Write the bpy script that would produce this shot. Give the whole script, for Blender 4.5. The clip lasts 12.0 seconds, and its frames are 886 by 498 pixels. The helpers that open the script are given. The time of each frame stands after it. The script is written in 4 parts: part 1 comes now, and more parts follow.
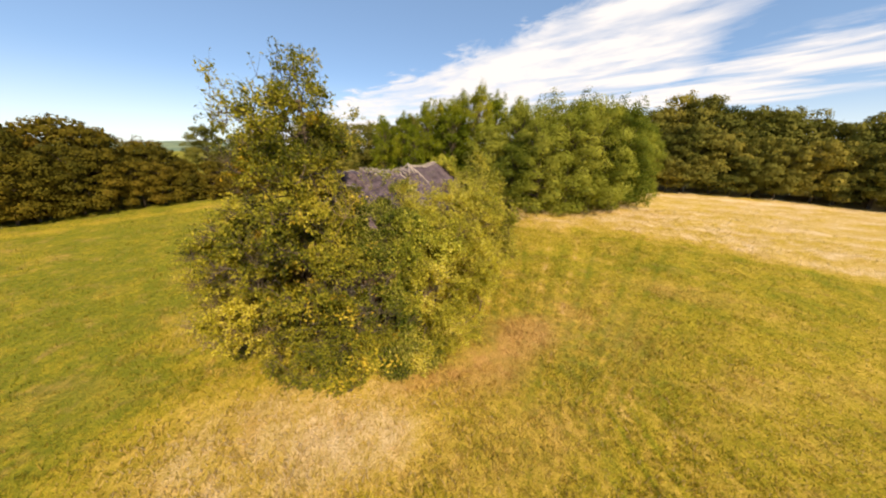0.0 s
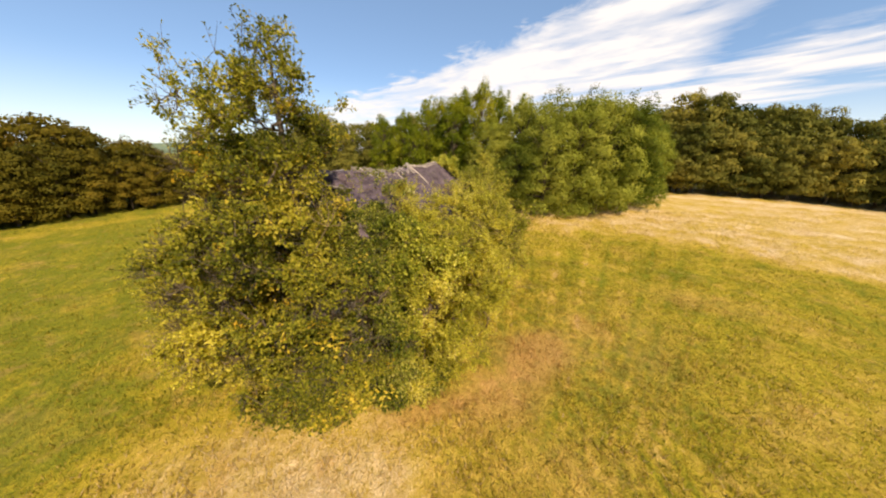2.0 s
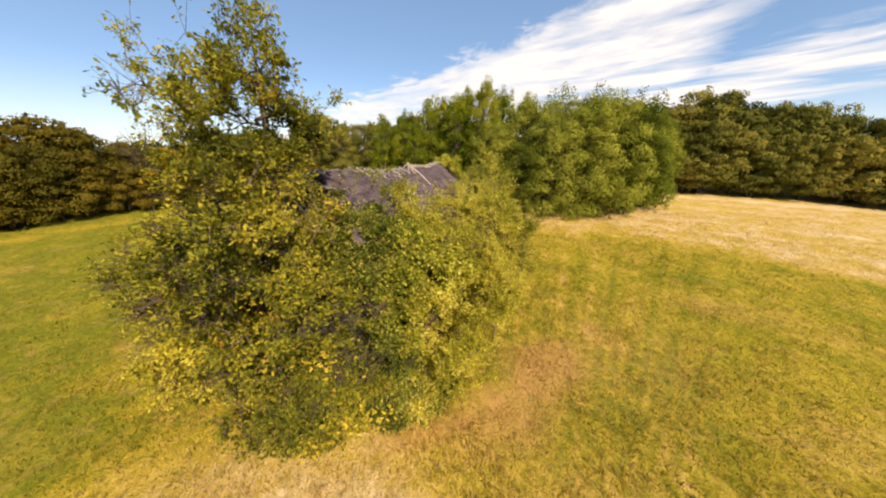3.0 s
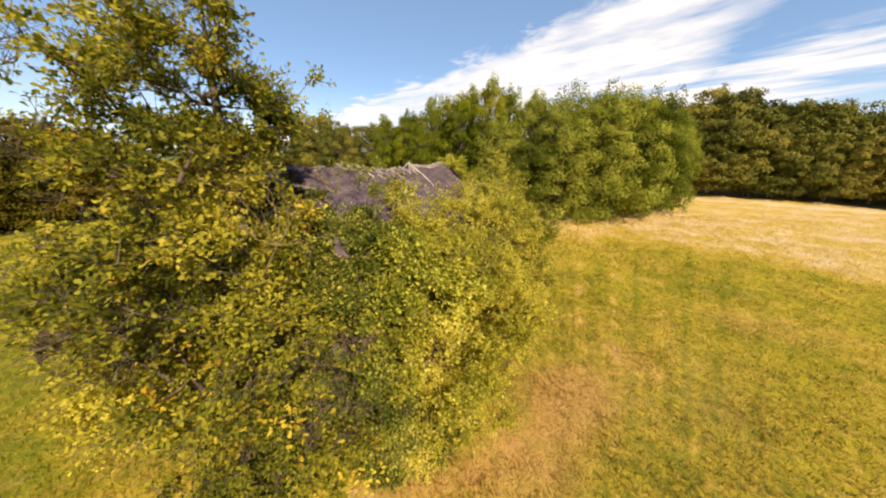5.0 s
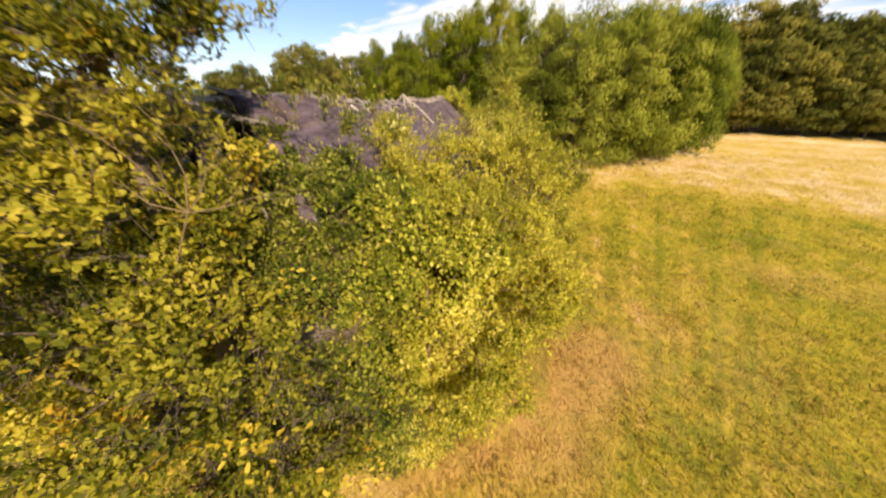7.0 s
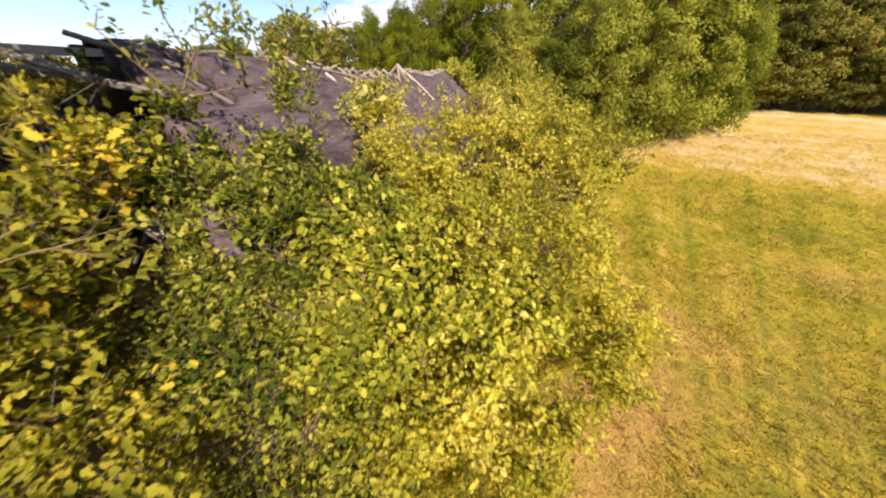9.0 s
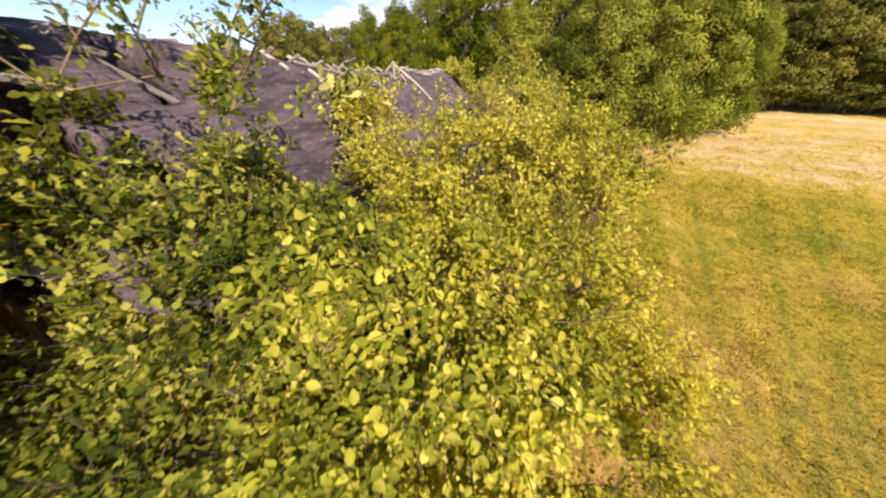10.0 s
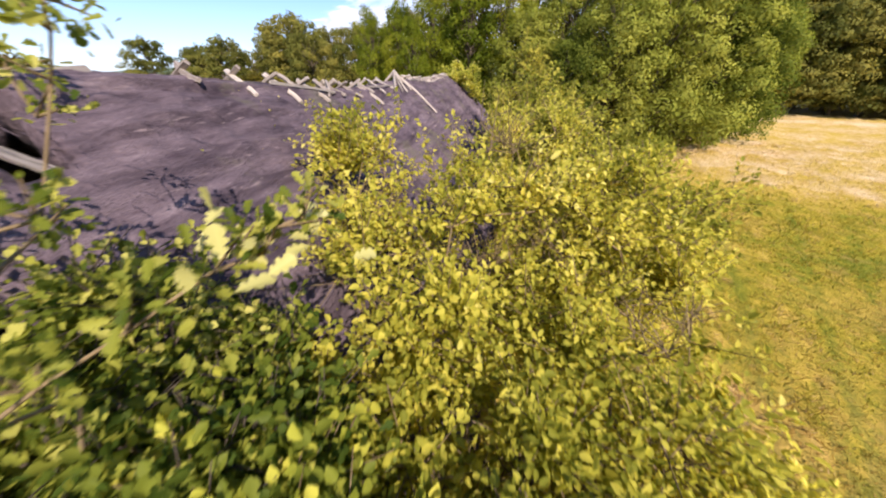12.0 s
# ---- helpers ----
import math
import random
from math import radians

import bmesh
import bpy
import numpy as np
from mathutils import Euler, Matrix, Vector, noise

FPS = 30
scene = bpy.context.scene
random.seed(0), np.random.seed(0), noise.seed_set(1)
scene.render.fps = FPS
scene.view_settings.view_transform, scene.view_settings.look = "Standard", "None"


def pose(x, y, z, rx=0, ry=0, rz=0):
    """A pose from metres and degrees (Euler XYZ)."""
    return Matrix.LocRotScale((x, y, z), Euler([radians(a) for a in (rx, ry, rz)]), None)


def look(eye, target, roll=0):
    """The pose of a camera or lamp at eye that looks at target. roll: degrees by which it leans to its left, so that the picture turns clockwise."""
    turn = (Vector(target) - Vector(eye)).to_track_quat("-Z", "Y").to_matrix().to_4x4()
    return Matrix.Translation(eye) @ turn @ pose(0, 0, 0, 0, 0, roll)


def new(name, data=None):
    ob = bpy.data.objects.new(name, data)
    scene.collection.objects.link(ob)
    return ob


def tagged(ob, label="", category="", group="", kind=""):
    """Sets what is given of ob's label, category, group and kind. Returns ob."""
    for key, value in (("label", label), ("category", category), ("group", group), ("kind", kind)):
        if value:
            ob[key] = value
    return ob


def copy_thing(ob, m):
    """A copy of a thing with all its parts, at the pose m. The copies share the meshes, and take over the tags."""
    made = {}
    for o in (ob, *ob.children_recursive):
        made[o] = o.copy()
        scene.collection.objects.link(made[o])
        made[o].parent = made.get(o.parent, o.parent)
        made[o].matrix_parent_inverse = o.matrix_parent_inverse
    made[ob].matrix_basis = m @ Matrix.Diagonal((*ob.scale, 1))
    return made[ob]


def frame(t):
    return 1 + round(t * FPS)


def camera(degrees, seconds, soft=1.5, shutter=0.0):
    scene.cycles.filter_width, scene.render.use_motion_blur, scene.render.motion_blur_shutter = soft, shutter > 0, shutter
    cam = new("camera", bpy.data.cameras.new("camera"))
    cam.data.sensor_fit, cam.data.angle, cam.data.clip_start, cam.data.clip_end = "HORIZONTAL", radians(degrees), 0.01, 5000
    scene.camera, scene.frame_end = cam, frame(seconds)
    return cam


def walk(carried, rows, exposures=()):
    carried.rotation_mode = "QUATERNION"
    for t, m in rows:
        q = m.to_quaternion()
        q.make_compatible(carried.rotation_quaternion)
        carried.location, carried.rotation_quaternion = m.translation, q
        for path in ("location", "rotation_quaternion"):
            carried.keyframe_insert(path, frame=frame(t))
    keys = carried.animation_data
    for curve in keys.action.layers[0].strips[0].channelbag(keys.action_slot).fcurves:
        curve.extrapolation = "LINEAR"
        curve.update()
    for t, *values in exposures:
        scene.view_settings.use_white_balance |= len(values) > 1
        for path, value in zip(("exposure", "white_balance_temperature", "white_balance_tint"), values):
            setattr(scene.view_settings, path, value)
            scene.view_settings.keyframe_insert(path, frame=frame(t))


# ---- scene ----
# camera and its walk: seconds, eye, yaw, pitch, roll
cam = camera(112.0, 12.0, soft=2.1, shutter=0.5)
ROWS = [
    (0.0, -0.475, 0.223, 5.974, -2.88, -17.74, 0.93),
    (0.5, -0.462, 0.528, 5.970, -2.79, -17.74, 0.95),
    (1.0, -0.451, 0.843, 5.934, -2.75, -17.61, 0.95),
    (1.5, -0.453, 1.129, 5.890, -2.72, -17.57, 0.85),
    (2.0, -0.464, 1.426, 5.857, -2.74, -17.53, 0.81),
    (2.5, -0.464, 1.710, 5.820, -2.68, -17.47, 0.71),
    (3.0, -0.458, 2.060, 5.785, -2.31, -17.37, 0.58),
    (5.0, -0.438, 3.380, 5.586, -1.59, -16.81, 0.39),
    (5.5, -0.437, 3.699, 5.545, -1.56, -16.68, 0.32),
    (6.0, -0.451, 4.037, 5.483, -1.51, -16.52, 0.17),
    (6.5, -0.458, 4.346, 5.427, -1.48, -16.38, 0.07),
    (6.6, -0.458, 4.415, 5.411, -1.46, -16.60, 0.03),
    (6.7, -0.458, 4.484, 5.394, -1.43, -17.80, -0.05),
    (6.8, -0.458, 4.553, 5.377, -1.39, -20.70, -0.20),
    (6.9, -0.458, 4.622, 5.360, -1.34, -24.10, -0.35),
    (7.0, -0.458, 4.690, 5.342, -1.29, -27.05, -0.49),
    (7.1, -0.458, 4.766, 5.322, -1.26, -28.30, -0.62),
    (7.2, -0.458, 4.842, 5.302, -1.23, -29.08, -0.70),
    (7.5, -0.459, 5.060, 5.265, -1.18, -30.10, -0.78),
    (9.0, -0.463, 6.128, 5.159, -1.07, -30.43, -0.86),
    (9.5, -0.456, 6.450, 5.115, -1.11, -30.36, -0.78),
    (10.0, -0.446, 6.774, 5.096, -1.32, -30.30, -0.82),
    (10.5, -0.458, 7.028, 5.168, -1.42, -30.22, -0.70),
    (11.0, -0.498, 7.299, 5.287, -1.37, -30.36, -0.75),
    (11.5, -0.531, 7.573, 5.319, -1.10, -30.33, -0.80),
    (12.0, -0.506, 7.891, 5.340, -0.89, -30.38, -0.88),
]


def aim(x, y, z, yaw, pitch, roll):
    a, b = radians(yaw), radians(pitch)
    way = Vector((-math.sin(a) * math.cos(b), math.cos(a) * math.cos(b), math.sin(b)))
    return look((x, y, z), Vector((x, y, z)) + way, roll)


walk(cam, [(t, aim(*p)) for t, *p in ROWS], exposures=[(0.0, 0.75, 7950, 14), (3.0, 0.76, 7950, 14), (5.0, 0.83, 8000, 14), (6.5, 0.91, 8000, 14), (9.0, 1.03, 7350, 17), (10.5, 1.02, 6900, 19), (12.0, 1.02, 6350, 20)])

# world and sun
SUN_AZ, SUN_EL = radians(156), radians(39)      # azimuth from +y towards +x
world = bpy.data.worlds.new("sky")
scene.world = world
world.use_nodes = True
wt = world.node_tree
wt.nodes.clear()


def wnode(kind, **props):
    n = wt.nodes.new(kind)
    for k, v in props.items():
        n.inputs[k].default_value = v
    return n


sky = wt.nodes.new("ShaderNodeTexSky")
sky.sky_type, sky.sun_disc = "NISHITA", False
sky.sun_elevation, sky.sun_rotation = SUN_EL, SUN_AZ
sky.altitude, sky.air_density, sky.dust_density, sky.ozone_density = 300, 0.75, 0.02, 2.0
# thin streaked cloud sheet on a high plane
tc = wt.nodes.new("ShaderNodeTexCoord")
sep = wt.nodes.new("ShaderNodeSeparateXYZ")
wt.links.new(tc.outputs["Generated"], sep.inputs[0])


def wmath(op, a, b=None, c=None, clamp=False):
    n = wt.nodes.new("ShaderNodeMath")
    n.operation, n.use_clamp = op, clamp
    for i, v in enumerate((a, b, c)):
        if v is None:
            continue
        if isinstance(v, (int, float)):
            n.inputs[i].default_value = v
        else:
            wt.links.new(v, n.inputs[i])
    return n.outputs[0]


up = wmath("MAXIMUM", sep.outputs[2], 0.02)
px, py = wmath("DIVIDE", sep.outputs[0], up), wmath("DIVIDE", sep.outputs[1], up)
# along and across the streaks
along = wmath("ADD", wmath("MULTIPLY", px, 0.52), wmath("MULTIPLY", py, -0.854))
across = wmath("ADD", wmath("MULTIPLY", px, 0.854), wmath("MULTIPLY", py, 0.52))
comb = wt.nodes.new("ShaderNodeCombineXYZ")
wt.links.new(wmath("MULTIPLY", along, 0.22), comb.inputs[0])
wt.links.new(wmath("MULTIPLY", across, 0.52), comb.inputs[1])
n1 = wnode("ShaderNodeTexNoise", Scale=1.6, Detail=7.0, Roughness=0.58, Distortion=0.35)
wt.links.new(comb.outputs[0], n1.inputs["Vector"])
comb2 = wt.nodes.new("ShaderNodeCombineXYZ")
wt.links.new(wmath("MULTIPLY", along, 0.7), comb2.inputs[0])
wt.links.new(wmath("MULTIPLY", across, 1.1), comb2.inputs[1])
n2 = wnode("ShaderNodeTexNoise", Scale=2.2, Detail=6.0, Roughness=0.6, Distortion=0.6)
wt.links.new(comb2.outputs[0], n2.inputs["Vector"])
# one broad wedge that narrows towards the viewer, and a thinner streak beyond a blue gap
wob = wmath("MULTIPLY", wmath("SUBTRACT", n2.outputs[0], 0.5), 1.1)
ac = wmath("ADD", across, wob)
far_side = wmath("SUBTRACT", wmath("MULTIPLY_ADD", along, -2.0, 1.55), ac)
wedge = wmath("MINIMUM", wmath("MULTIPLY", wmath("SUBTRACT", ac, 2.1), 2.4), wmath("MULTIPLY", far_side, 0.9))
mid = wmath("ABSOLUTE", wmath("SUBTRACT", wmath("MULTIPLY_ADD", along, 0.45, ac), 5.75))
streak = wmath("MULTIPLY", wmath("SUBTRACT", 1.7, mid), 0.85)
wisp = wmath("ADD", wmath("MULTIPLY", wmath("SUBTRACT", n1.outputs[0], 0.5), 4.6), wmath("MULTIPLY", wmath("SUBTRACT", n2.outputs[0], 0.5), 1.3))
body = wmath("MINIMUM", wmath("MAXIMUM", wedge, streak), 0.62)
cover = wmath("MULTIPLY", wmath("ADD", wmath("ADD", body, wisp), 0.22), 0.95, clamp=True)
inside = wmath("MULTIPLY", wmath("ADD", body, 0.55), 1.6, clamp=True)
cover = wmath("MULTIPLY", cover, inside)
mixc = wt.nodes.new("ShaderNodeMix")
mixc.data_type = "RGBA"
mixc.inputs["B"].default_value = (5.1, 5.45, 6.1, 1)
wt.links.new(cover, mixc.inputs["Factor"])
clear_sky = wt.nodes.new("ShaderNodeMix")
clear_sky.data_type, clear_sky.blend_type = "RGBA", "MULTIPLY"
clear_sky.inputs["Factor"].default_value = 1.0
clear_sky.inputs["B"].default_value = (0.79, 0.94, 1.05, 1)
wt.links.new(sky.outputs[0], clear_sky.inputs["A"])
veil = wt.nodes.new("ShaderNodeMix")
veil.data_type = "RGBA"
veil.inputs["Factor"].default_value = 0.42
veil.inputs["B"].default_value = (1.4, 2.7, 4.9, 1)
wt.links.new(clear_sky.outputs["Result"], veil.inputs["A"])
# pale haze low over the horizon
haze = wt.nodes.new("ShaderNodeMix")
haze.data_type = "RGBA"
haze.inputs["B"].default_value = (5.0, 5.75, 6.1, 1)
low = wmath("SUBTRACT", 1.0, wmath("MULTIPLY", sep.outputs[2], 4.6, clamp=True))
wt.links.new(wmath("MULTIPLY", wmath("POWER", low, 2.0), 0.95), haze.inputs["Factor"])
wt.links.new(veil.outputs["Result"], haze.inputs["A"])
wt.links.new(haze.outputs["Result"], mixc.inputs["A"])
bg = wnode("ShaderNodeBackground", Strength=0.112)
wt.links.new(mixc.outputs["Result"], bg.inputs[0])
wo = wt.nodes.new("ShaderNodeOutputWorld")
wt.links.new(bg.outputs[0], wo.inputs[0])

sun = new("sun", bpy.data.lights.new("sun", "SUN"))
sun.data.energy, sun.data.angle, sun.data.color = 5.0, radians(0.55), (1.0, 0.92, 0.76)
sd = Vector((math.sin(SUN_AZ) * math.cos(SUN_EL), math.cos(SUN_AZ) * math.cos(SUN_EL), math.sin(SUN_EL)))
sun.matrix_world = look(sd * 60, (0, 0, 0))


# ---- materials ----
class Mat:
    """A small helper round one Principled material."""

    def __init__(self, name, rough=0.9):
        self.m = bpy.data.materials.new(name)
        self.m.use_nodes = True
        self.t = self.m.node_tree
        self.p = self.t.nodes["Principled BSDF"]
        self.p.inputs["Roughness"].default_value = rough
        self.p.inputs["Specular IOR Level"].default_value = 0.25

    def node(self, kind, **props):
        n = self.t.nodes.new(kind)
        for k, v in props.items():
            n.inputs[k].default_value = v
        return n

    def put(self, a, b):
        self.t.links.new(a, b)

    def pos(self, scale=(1, 1, 1), rot=(0, 0, 0)):
        g = self.node("ShaderNodeNewGeometry")
        mp = self.node("ShaderNodeMapping")
        mp.inputs["Scale"].default_value, mp.inputs["Rotation"].default_value = scale, rot
        self.put(g.outputs["Position"], mp.inputs[0])
        return mp.outputs[0]

    def local(self, scale=(1, 1, 1)):
        g = self.node("ShaderNodeTexCoord")
        mp = self.node("ShaderNodeMapping")
        mp.inputs["Scale"].default_value = scale
        self.put(g.outputs["Object"], mp.inputs[0])
        return mp.outputs[0]

    def noise(self, vec, scale, detail=4.0, rough=0.55, dist=0.0):
        n = self.node("ShaderNodeTexNoise", Scale=scale, Detail=detail, Roughness=rough, Distortion=dist)
        self.put(vec, n.inputs["Vector"])
        return n.outputs[0]

    def ramp(self, fac, stops):
        r = self.node("ShaderNodeValToRGB")
        e = r.color_ramp.elements
        while len(e) < len(stops):
            e.new(0.5)
        for el, (p, c) in zip(e, stops):
            el.position, el.color = p, (*c, 1)
        self.put(fac, r.inputs[0])
        return r.outputs[0]

    def mix(self, fac, a, b, blend="MIX"):
        n = self.node("ShaderNodeMix")
        n.data_type, n.blend_type = "RGBA", blend
        for v, k in ((fac, "Factor"), (a, "A"), (b, "B")):
            if isinstance(v, (int, float)):
                n.inputs[k].default_value = v
            elif isinstance(v, tuple):
                n.inputs[k].default_value = (*v, 1)
            else:
                self.put(v, n.inputs[k])
        return n.outputs["Result"]

    def math(self, op, a, b=0.0, clamp=False):
        n = self.node("ShaderNodeMath")
        n.operation, n.use_clamp = op, clamp
        for i, v in enumerate((a, b)):
            if isinstance(v, (int, float)):
                n.inputs[i].default_value = v
            else:
                self.put(v, n.inputs[i])
        return n.outputs[0]

    def bump(self, height, strength=0.5, dist=0.02):
        b = self.node("ShaderNodeBump", Strength=strength, Distance=dist)
        self.put(height, b.inputs["Height"])
        self.put(b.outputs[0], self.p.inputs["Normal"])

    def colour(self, c):
        if isinstance(c, tuple):
            self.p.inputs["Base Color"].default_value = (*c, 1)
        else:
            self.put(c, self.p.inputs["Base Color"])


def leaf_material(name, stops, patch=None, thin=0.3, patch_at=0.62, patch_scale=0.9, single=0.34, gloss=0.2, vary=0.0):
    """Leaves: colour by leaf, with larger patches turning, some light coming through."""
    m = Mat(name, 0.52)
    m.p.inputs["Specular IOR Level"].default_value = gloss
    g = m.node("ShaderNodeNewGeometry")
    big = m.noise(m.pos(), patch_scale, 3.0)
    small = m.noise(m.pos(), 3.2, 3.0)
    f = m.math("ADD", m.math("ADD", m.math("MULTIPLY", g.outputs["Random Per Island"], single), (0.34 - single) / 2), m.math("ADD", m.math("MULTIPLY", m.math("SUBTRACT", big, 0.5), 1.5), m.math("MULTIPLY", small, 0.66)))
    if vary:
        oi = m.node("ShaderNodeObjectInfo")
        f = m.math("ADD", f, m.math("MULTIPLY", m.math("SUBTRACT", oi.outputs["Random"], 0.5), vary))
    col = m.ramp(f, stops)
    if patch:
        w = m.noise(m.pos(), 1.7, 2.0)
        k = m.math("MULTIPLY", m.math("SUBTRACT", m.math("ADD", w, m.math("MULTIPLY", g.outputs["Random Per Island"], 0.12)), patch_at), 9.0, clamp=True)
        col = m.mix(k, col, patch)
    m.colour(col)
    tr = m.node("ShaderNodeBsdfTranslucent")
    m.put(m.mix(1.0, col, (1.0, 0.97, 0.72), "MULTIPLY"), tr.inputs[0])
    mx = m.node("ShaderNodeMixShader", Fac=thin)
    m.put(m.p.outputs[0], mx.inputs[1])
    m.put(tr.outputs[0], mx.inputs[2])
    out = m.t.nodes["Material Output"]
    m.put(mx.outputs[0], out.inputs[0])
    return m.m


OAK_LEAF = leaf_material("oak leaf", [(0.18, (0.072, 0.088, 0.011)), (0.48, (0.225, 0.222, 0.025)), (0.80, (0.44, 0.39, 0.045)), (1.0, (0.60, 0.49, 0.08))], patch=(0.62, 0.37, 0.035), patch_at=0.70, thin=0.6, single=0.6, gloss=0.12)
GOLD_LEAF = leaf_material("gold oak leaf", [(0.2, (0.25, 0.18, 0.018)), (0.5, (0.46, 0.33, 0.03)), (0.9, (0.62, 0.46, 0.06))], thin=0.4, single=0.7)
PALE_OAK = leaf_material("pale oak leaf", [(0.15, (0.27, 0.26, 0.055)), (0.5, (0.46, 0.42, 0.13)), (0.9, (0.66, 0.60, 0.28))], thin=0.42, single=0.7)
DRY_LEAF = leaf_material("dry leaf", [(0.2, (0.20, 0.15, 0.06)), (0.6, (0.34, 0.26, 0.12)), (0.9, (0.48, 0.39, 0.2))])
BIRCH_LEAF = leaf_material("yellowing leaf", [(0.15, (0.235, 0.24, 0.027)), (0.45, (0.50, 0.46, 0.062)), (0.75, (0.71, 0.62, 0.10)), (0.95, (0.83, 0.73, 0.21))], patch=(0.58, 0.36, 0.05), patch_at=0.80, thin=0.64, single=0.6, gloss=0.08)
SALLOW_LEAF = leaf_material("broad yellow leaf", [(0.2, (0.175, 0.20, 0.025)), (0.45, (0.41, 0.415, 0.050)), (0.7, (0.65, 0.595, 0.088)), (0.92, (0.80, 0.715, 0.18))], patch=(0.55, 0.32, 0.06), patch_at=0.80, thin=0.60, single=0.75, gloss=0.1)
BUSH_LEAF = leaf_material("bush leaf", [(0.2, (0.20, 0.195, 0.017)), (0.5, (0.47, 0.405, 0.042)), (0.75, (0.67, 0.565, 0.08)), (0.95, (0.78, 0.67, 0.14))], thin=0.57, single=0.6, patch_scale=0.6, gloss=0.12)
SHRUB_LEAF = leaf_material("shrub leaf", [(0.2, (0.12, 0.135, 0.016)), (0.5, (0.30, 0.29, 0.038)), (0.85, (0.52, 0.45, 0.075))], thin=0.5, single=0.5, gloss=0.06)
DARK_LEAF = leaf_material("bramble leaf", [(0.15, (0.060, 0.092, 0.012)), (0.45, (0.19, 0.215, 0.026)), (0.72, (0.37, 0.365, 0.056)), (0.97, (0.63, 0.57, 0.15))], patch=(0.54, 0.32, 0.06), patch_at=0.76, thin=0.58, single=0.75, gloss=0.1)
GROVE_LEAF = leaf_material("grove leaf", [(0.1, (0.042, 0.068, 0.009)), (0.5, (0.19, 0.215, 0.030)), (0.95, (0.40, 0.39, 0.07))], thin=0.45, patch_scale=0.25, single=0.1, gloss=0.03, vary=0.35)
WOOD_LEAF = leaf_material("far wood leaf", [(0.15, (0.038, 0.040, 0.007)), (0.5, (0.098, 0.078, 0.010)), (0.9, (0.19, 0.118, 0.016))], thin=0.25, patch_scale=0.12, single=0.12, gloss=0.03, vary=0.3)
POPLAR_LEAF = leaf_material("dark grove leaf", [(0.1, (0.055, 0.085, 0.007)), (0.5, (0.165, 0.195, 0.014)), (0.95, (0.40, 0.36, 0.03))], thin=0.4, patch_scale=0.25, single=0.12, gloss=0.05, vary=0.3)
FAR_LEAF = leaf_material("dark wood leaf", [(0.1, (0.042, 0.056, 0.011)), (0.5, (0.142, 0.138, 0.029)), (0.95, (0.33, 0.27, 0.055))], thin=0.36, patch_scale=0.15, single=0.1, gloss=0.03, vary=0.45)


def bark_material(name, dark, light):
    m = Mat(name, 0.95)
    v = m.pos((9, 9, 2.2))
    n = m.noise(v, 2.0, 6.0, 0.65)
    m.colour(m.ramp(n, [(0.3, dark), (0.7, light)]))
    m.bump(n, 0.8, 0.02)
    return m.m


BARK = bark_material("bark", (0.04, 0.028, 0.018), (0.13, 0.10, 0.07))
PALE_BARK = bark_material("pale twig bark", (0.085, 0.056, 0.026), (0.23, 0.165, 0.090))


def thatch_material():
    m = Mat("weathered thatch", 0.95)
    m.p.inputs["Specular IOR Level"].default_value = 0.15
    streak = m.noise(m.local((13, 2.2, 13)), 1.0, 7.0, 0.68)
    clump = m.noise(m.local((3.6, 0.7, 3.6)), 1.0, 5.0, 0.6)
    fine = m.noise(m.local((60, 34, 60)), 1.0, 4.0, 0.65)
    patchy = m.noise(m.local((1.1, 0.5, 1.1)), 1.0, 3.0, 0.55)
    f = m.math("ADD", m.math("MULTIPLY", streak, 0.46), m.math("ADD", m.math("MULTIPLY", clump, 0.42), m.math("ADD", m.math("MULTIPLY", fine, 0.06), m.math("MULTIPLY", patchy, 0.2))))
    col = m.ramp(f, [(0.42, (0.022, 0.015, 0.021)), (0.52, (0.064, 0.046, 0.056)), (0.63, (0.120, 0.088, 0.102)), (0.80, (0.28, 0.215, 0.225))])
    fleck = m.noise(m.local((30, 4, 30)), 1.0, 3.0, 0.6)
    col = m.mix(m.math("MULTIPLY", m.math("SUBTRACT", fleck, 0.62), 5.0, clamp=True), col, (0.29, 0.22, 0.225))
    col = m.mix(m.math("MULTIPLY", m.math("SUBTRACT", 0.40, fleck), 5.0, clamp=True), col, (0.040, 0.025, 0.036))
    moss = m.noise(m.local((0.9, 1.3, 1.3)), 1.0, 5.0, 0.65)
    col = m.mix(m.math("MULTIPLY", m.math("SUBTRACT", moss, 0.56), 5.0, clamp=True), col, (0.13, 0.12, 0.07))
    m.colour(col)
    m.bump(m.math("ADD", m.math("ADD", streak, clump), m.math("MULTIPLY", fine, 0.3)), 0.9, 0.05)
    return m.m


THATCH = thatch_material()


def wood_material(name, dark, light):
    m = Mat(name, 0.9)
    v = m.local((2.0, 34, 34))
    n = m.noise(v, 1.0, 5.0, 0.6)
    oi = m.node("ShaderNodeObjectInfo")
    f = m.math("ADD", m.math("MULTIPLY", n, 0.8), m.math("MULTIPLY", oi.outputs["Random"], 0.25))
    m.colour(m.ramp(f, [(0.3, dark), (0.75, light)]))
    m.bump(n, 0.6, 0.008)
    return m.m


GREY_WOOD = wood_material("silvered wood", (0.13, 0.10, 0.085), (0.43, 0.365, 0.31))
OLD_WOOD = wood_material("weathered grey board", (0.085, 0.072, 0.064), (0.29, 0.25, 0.22))
BROWN_WOOD = wood_material("rotting brown wood", (0.05, 0.03, 0.02), (0.22, 0.13, 0.075))


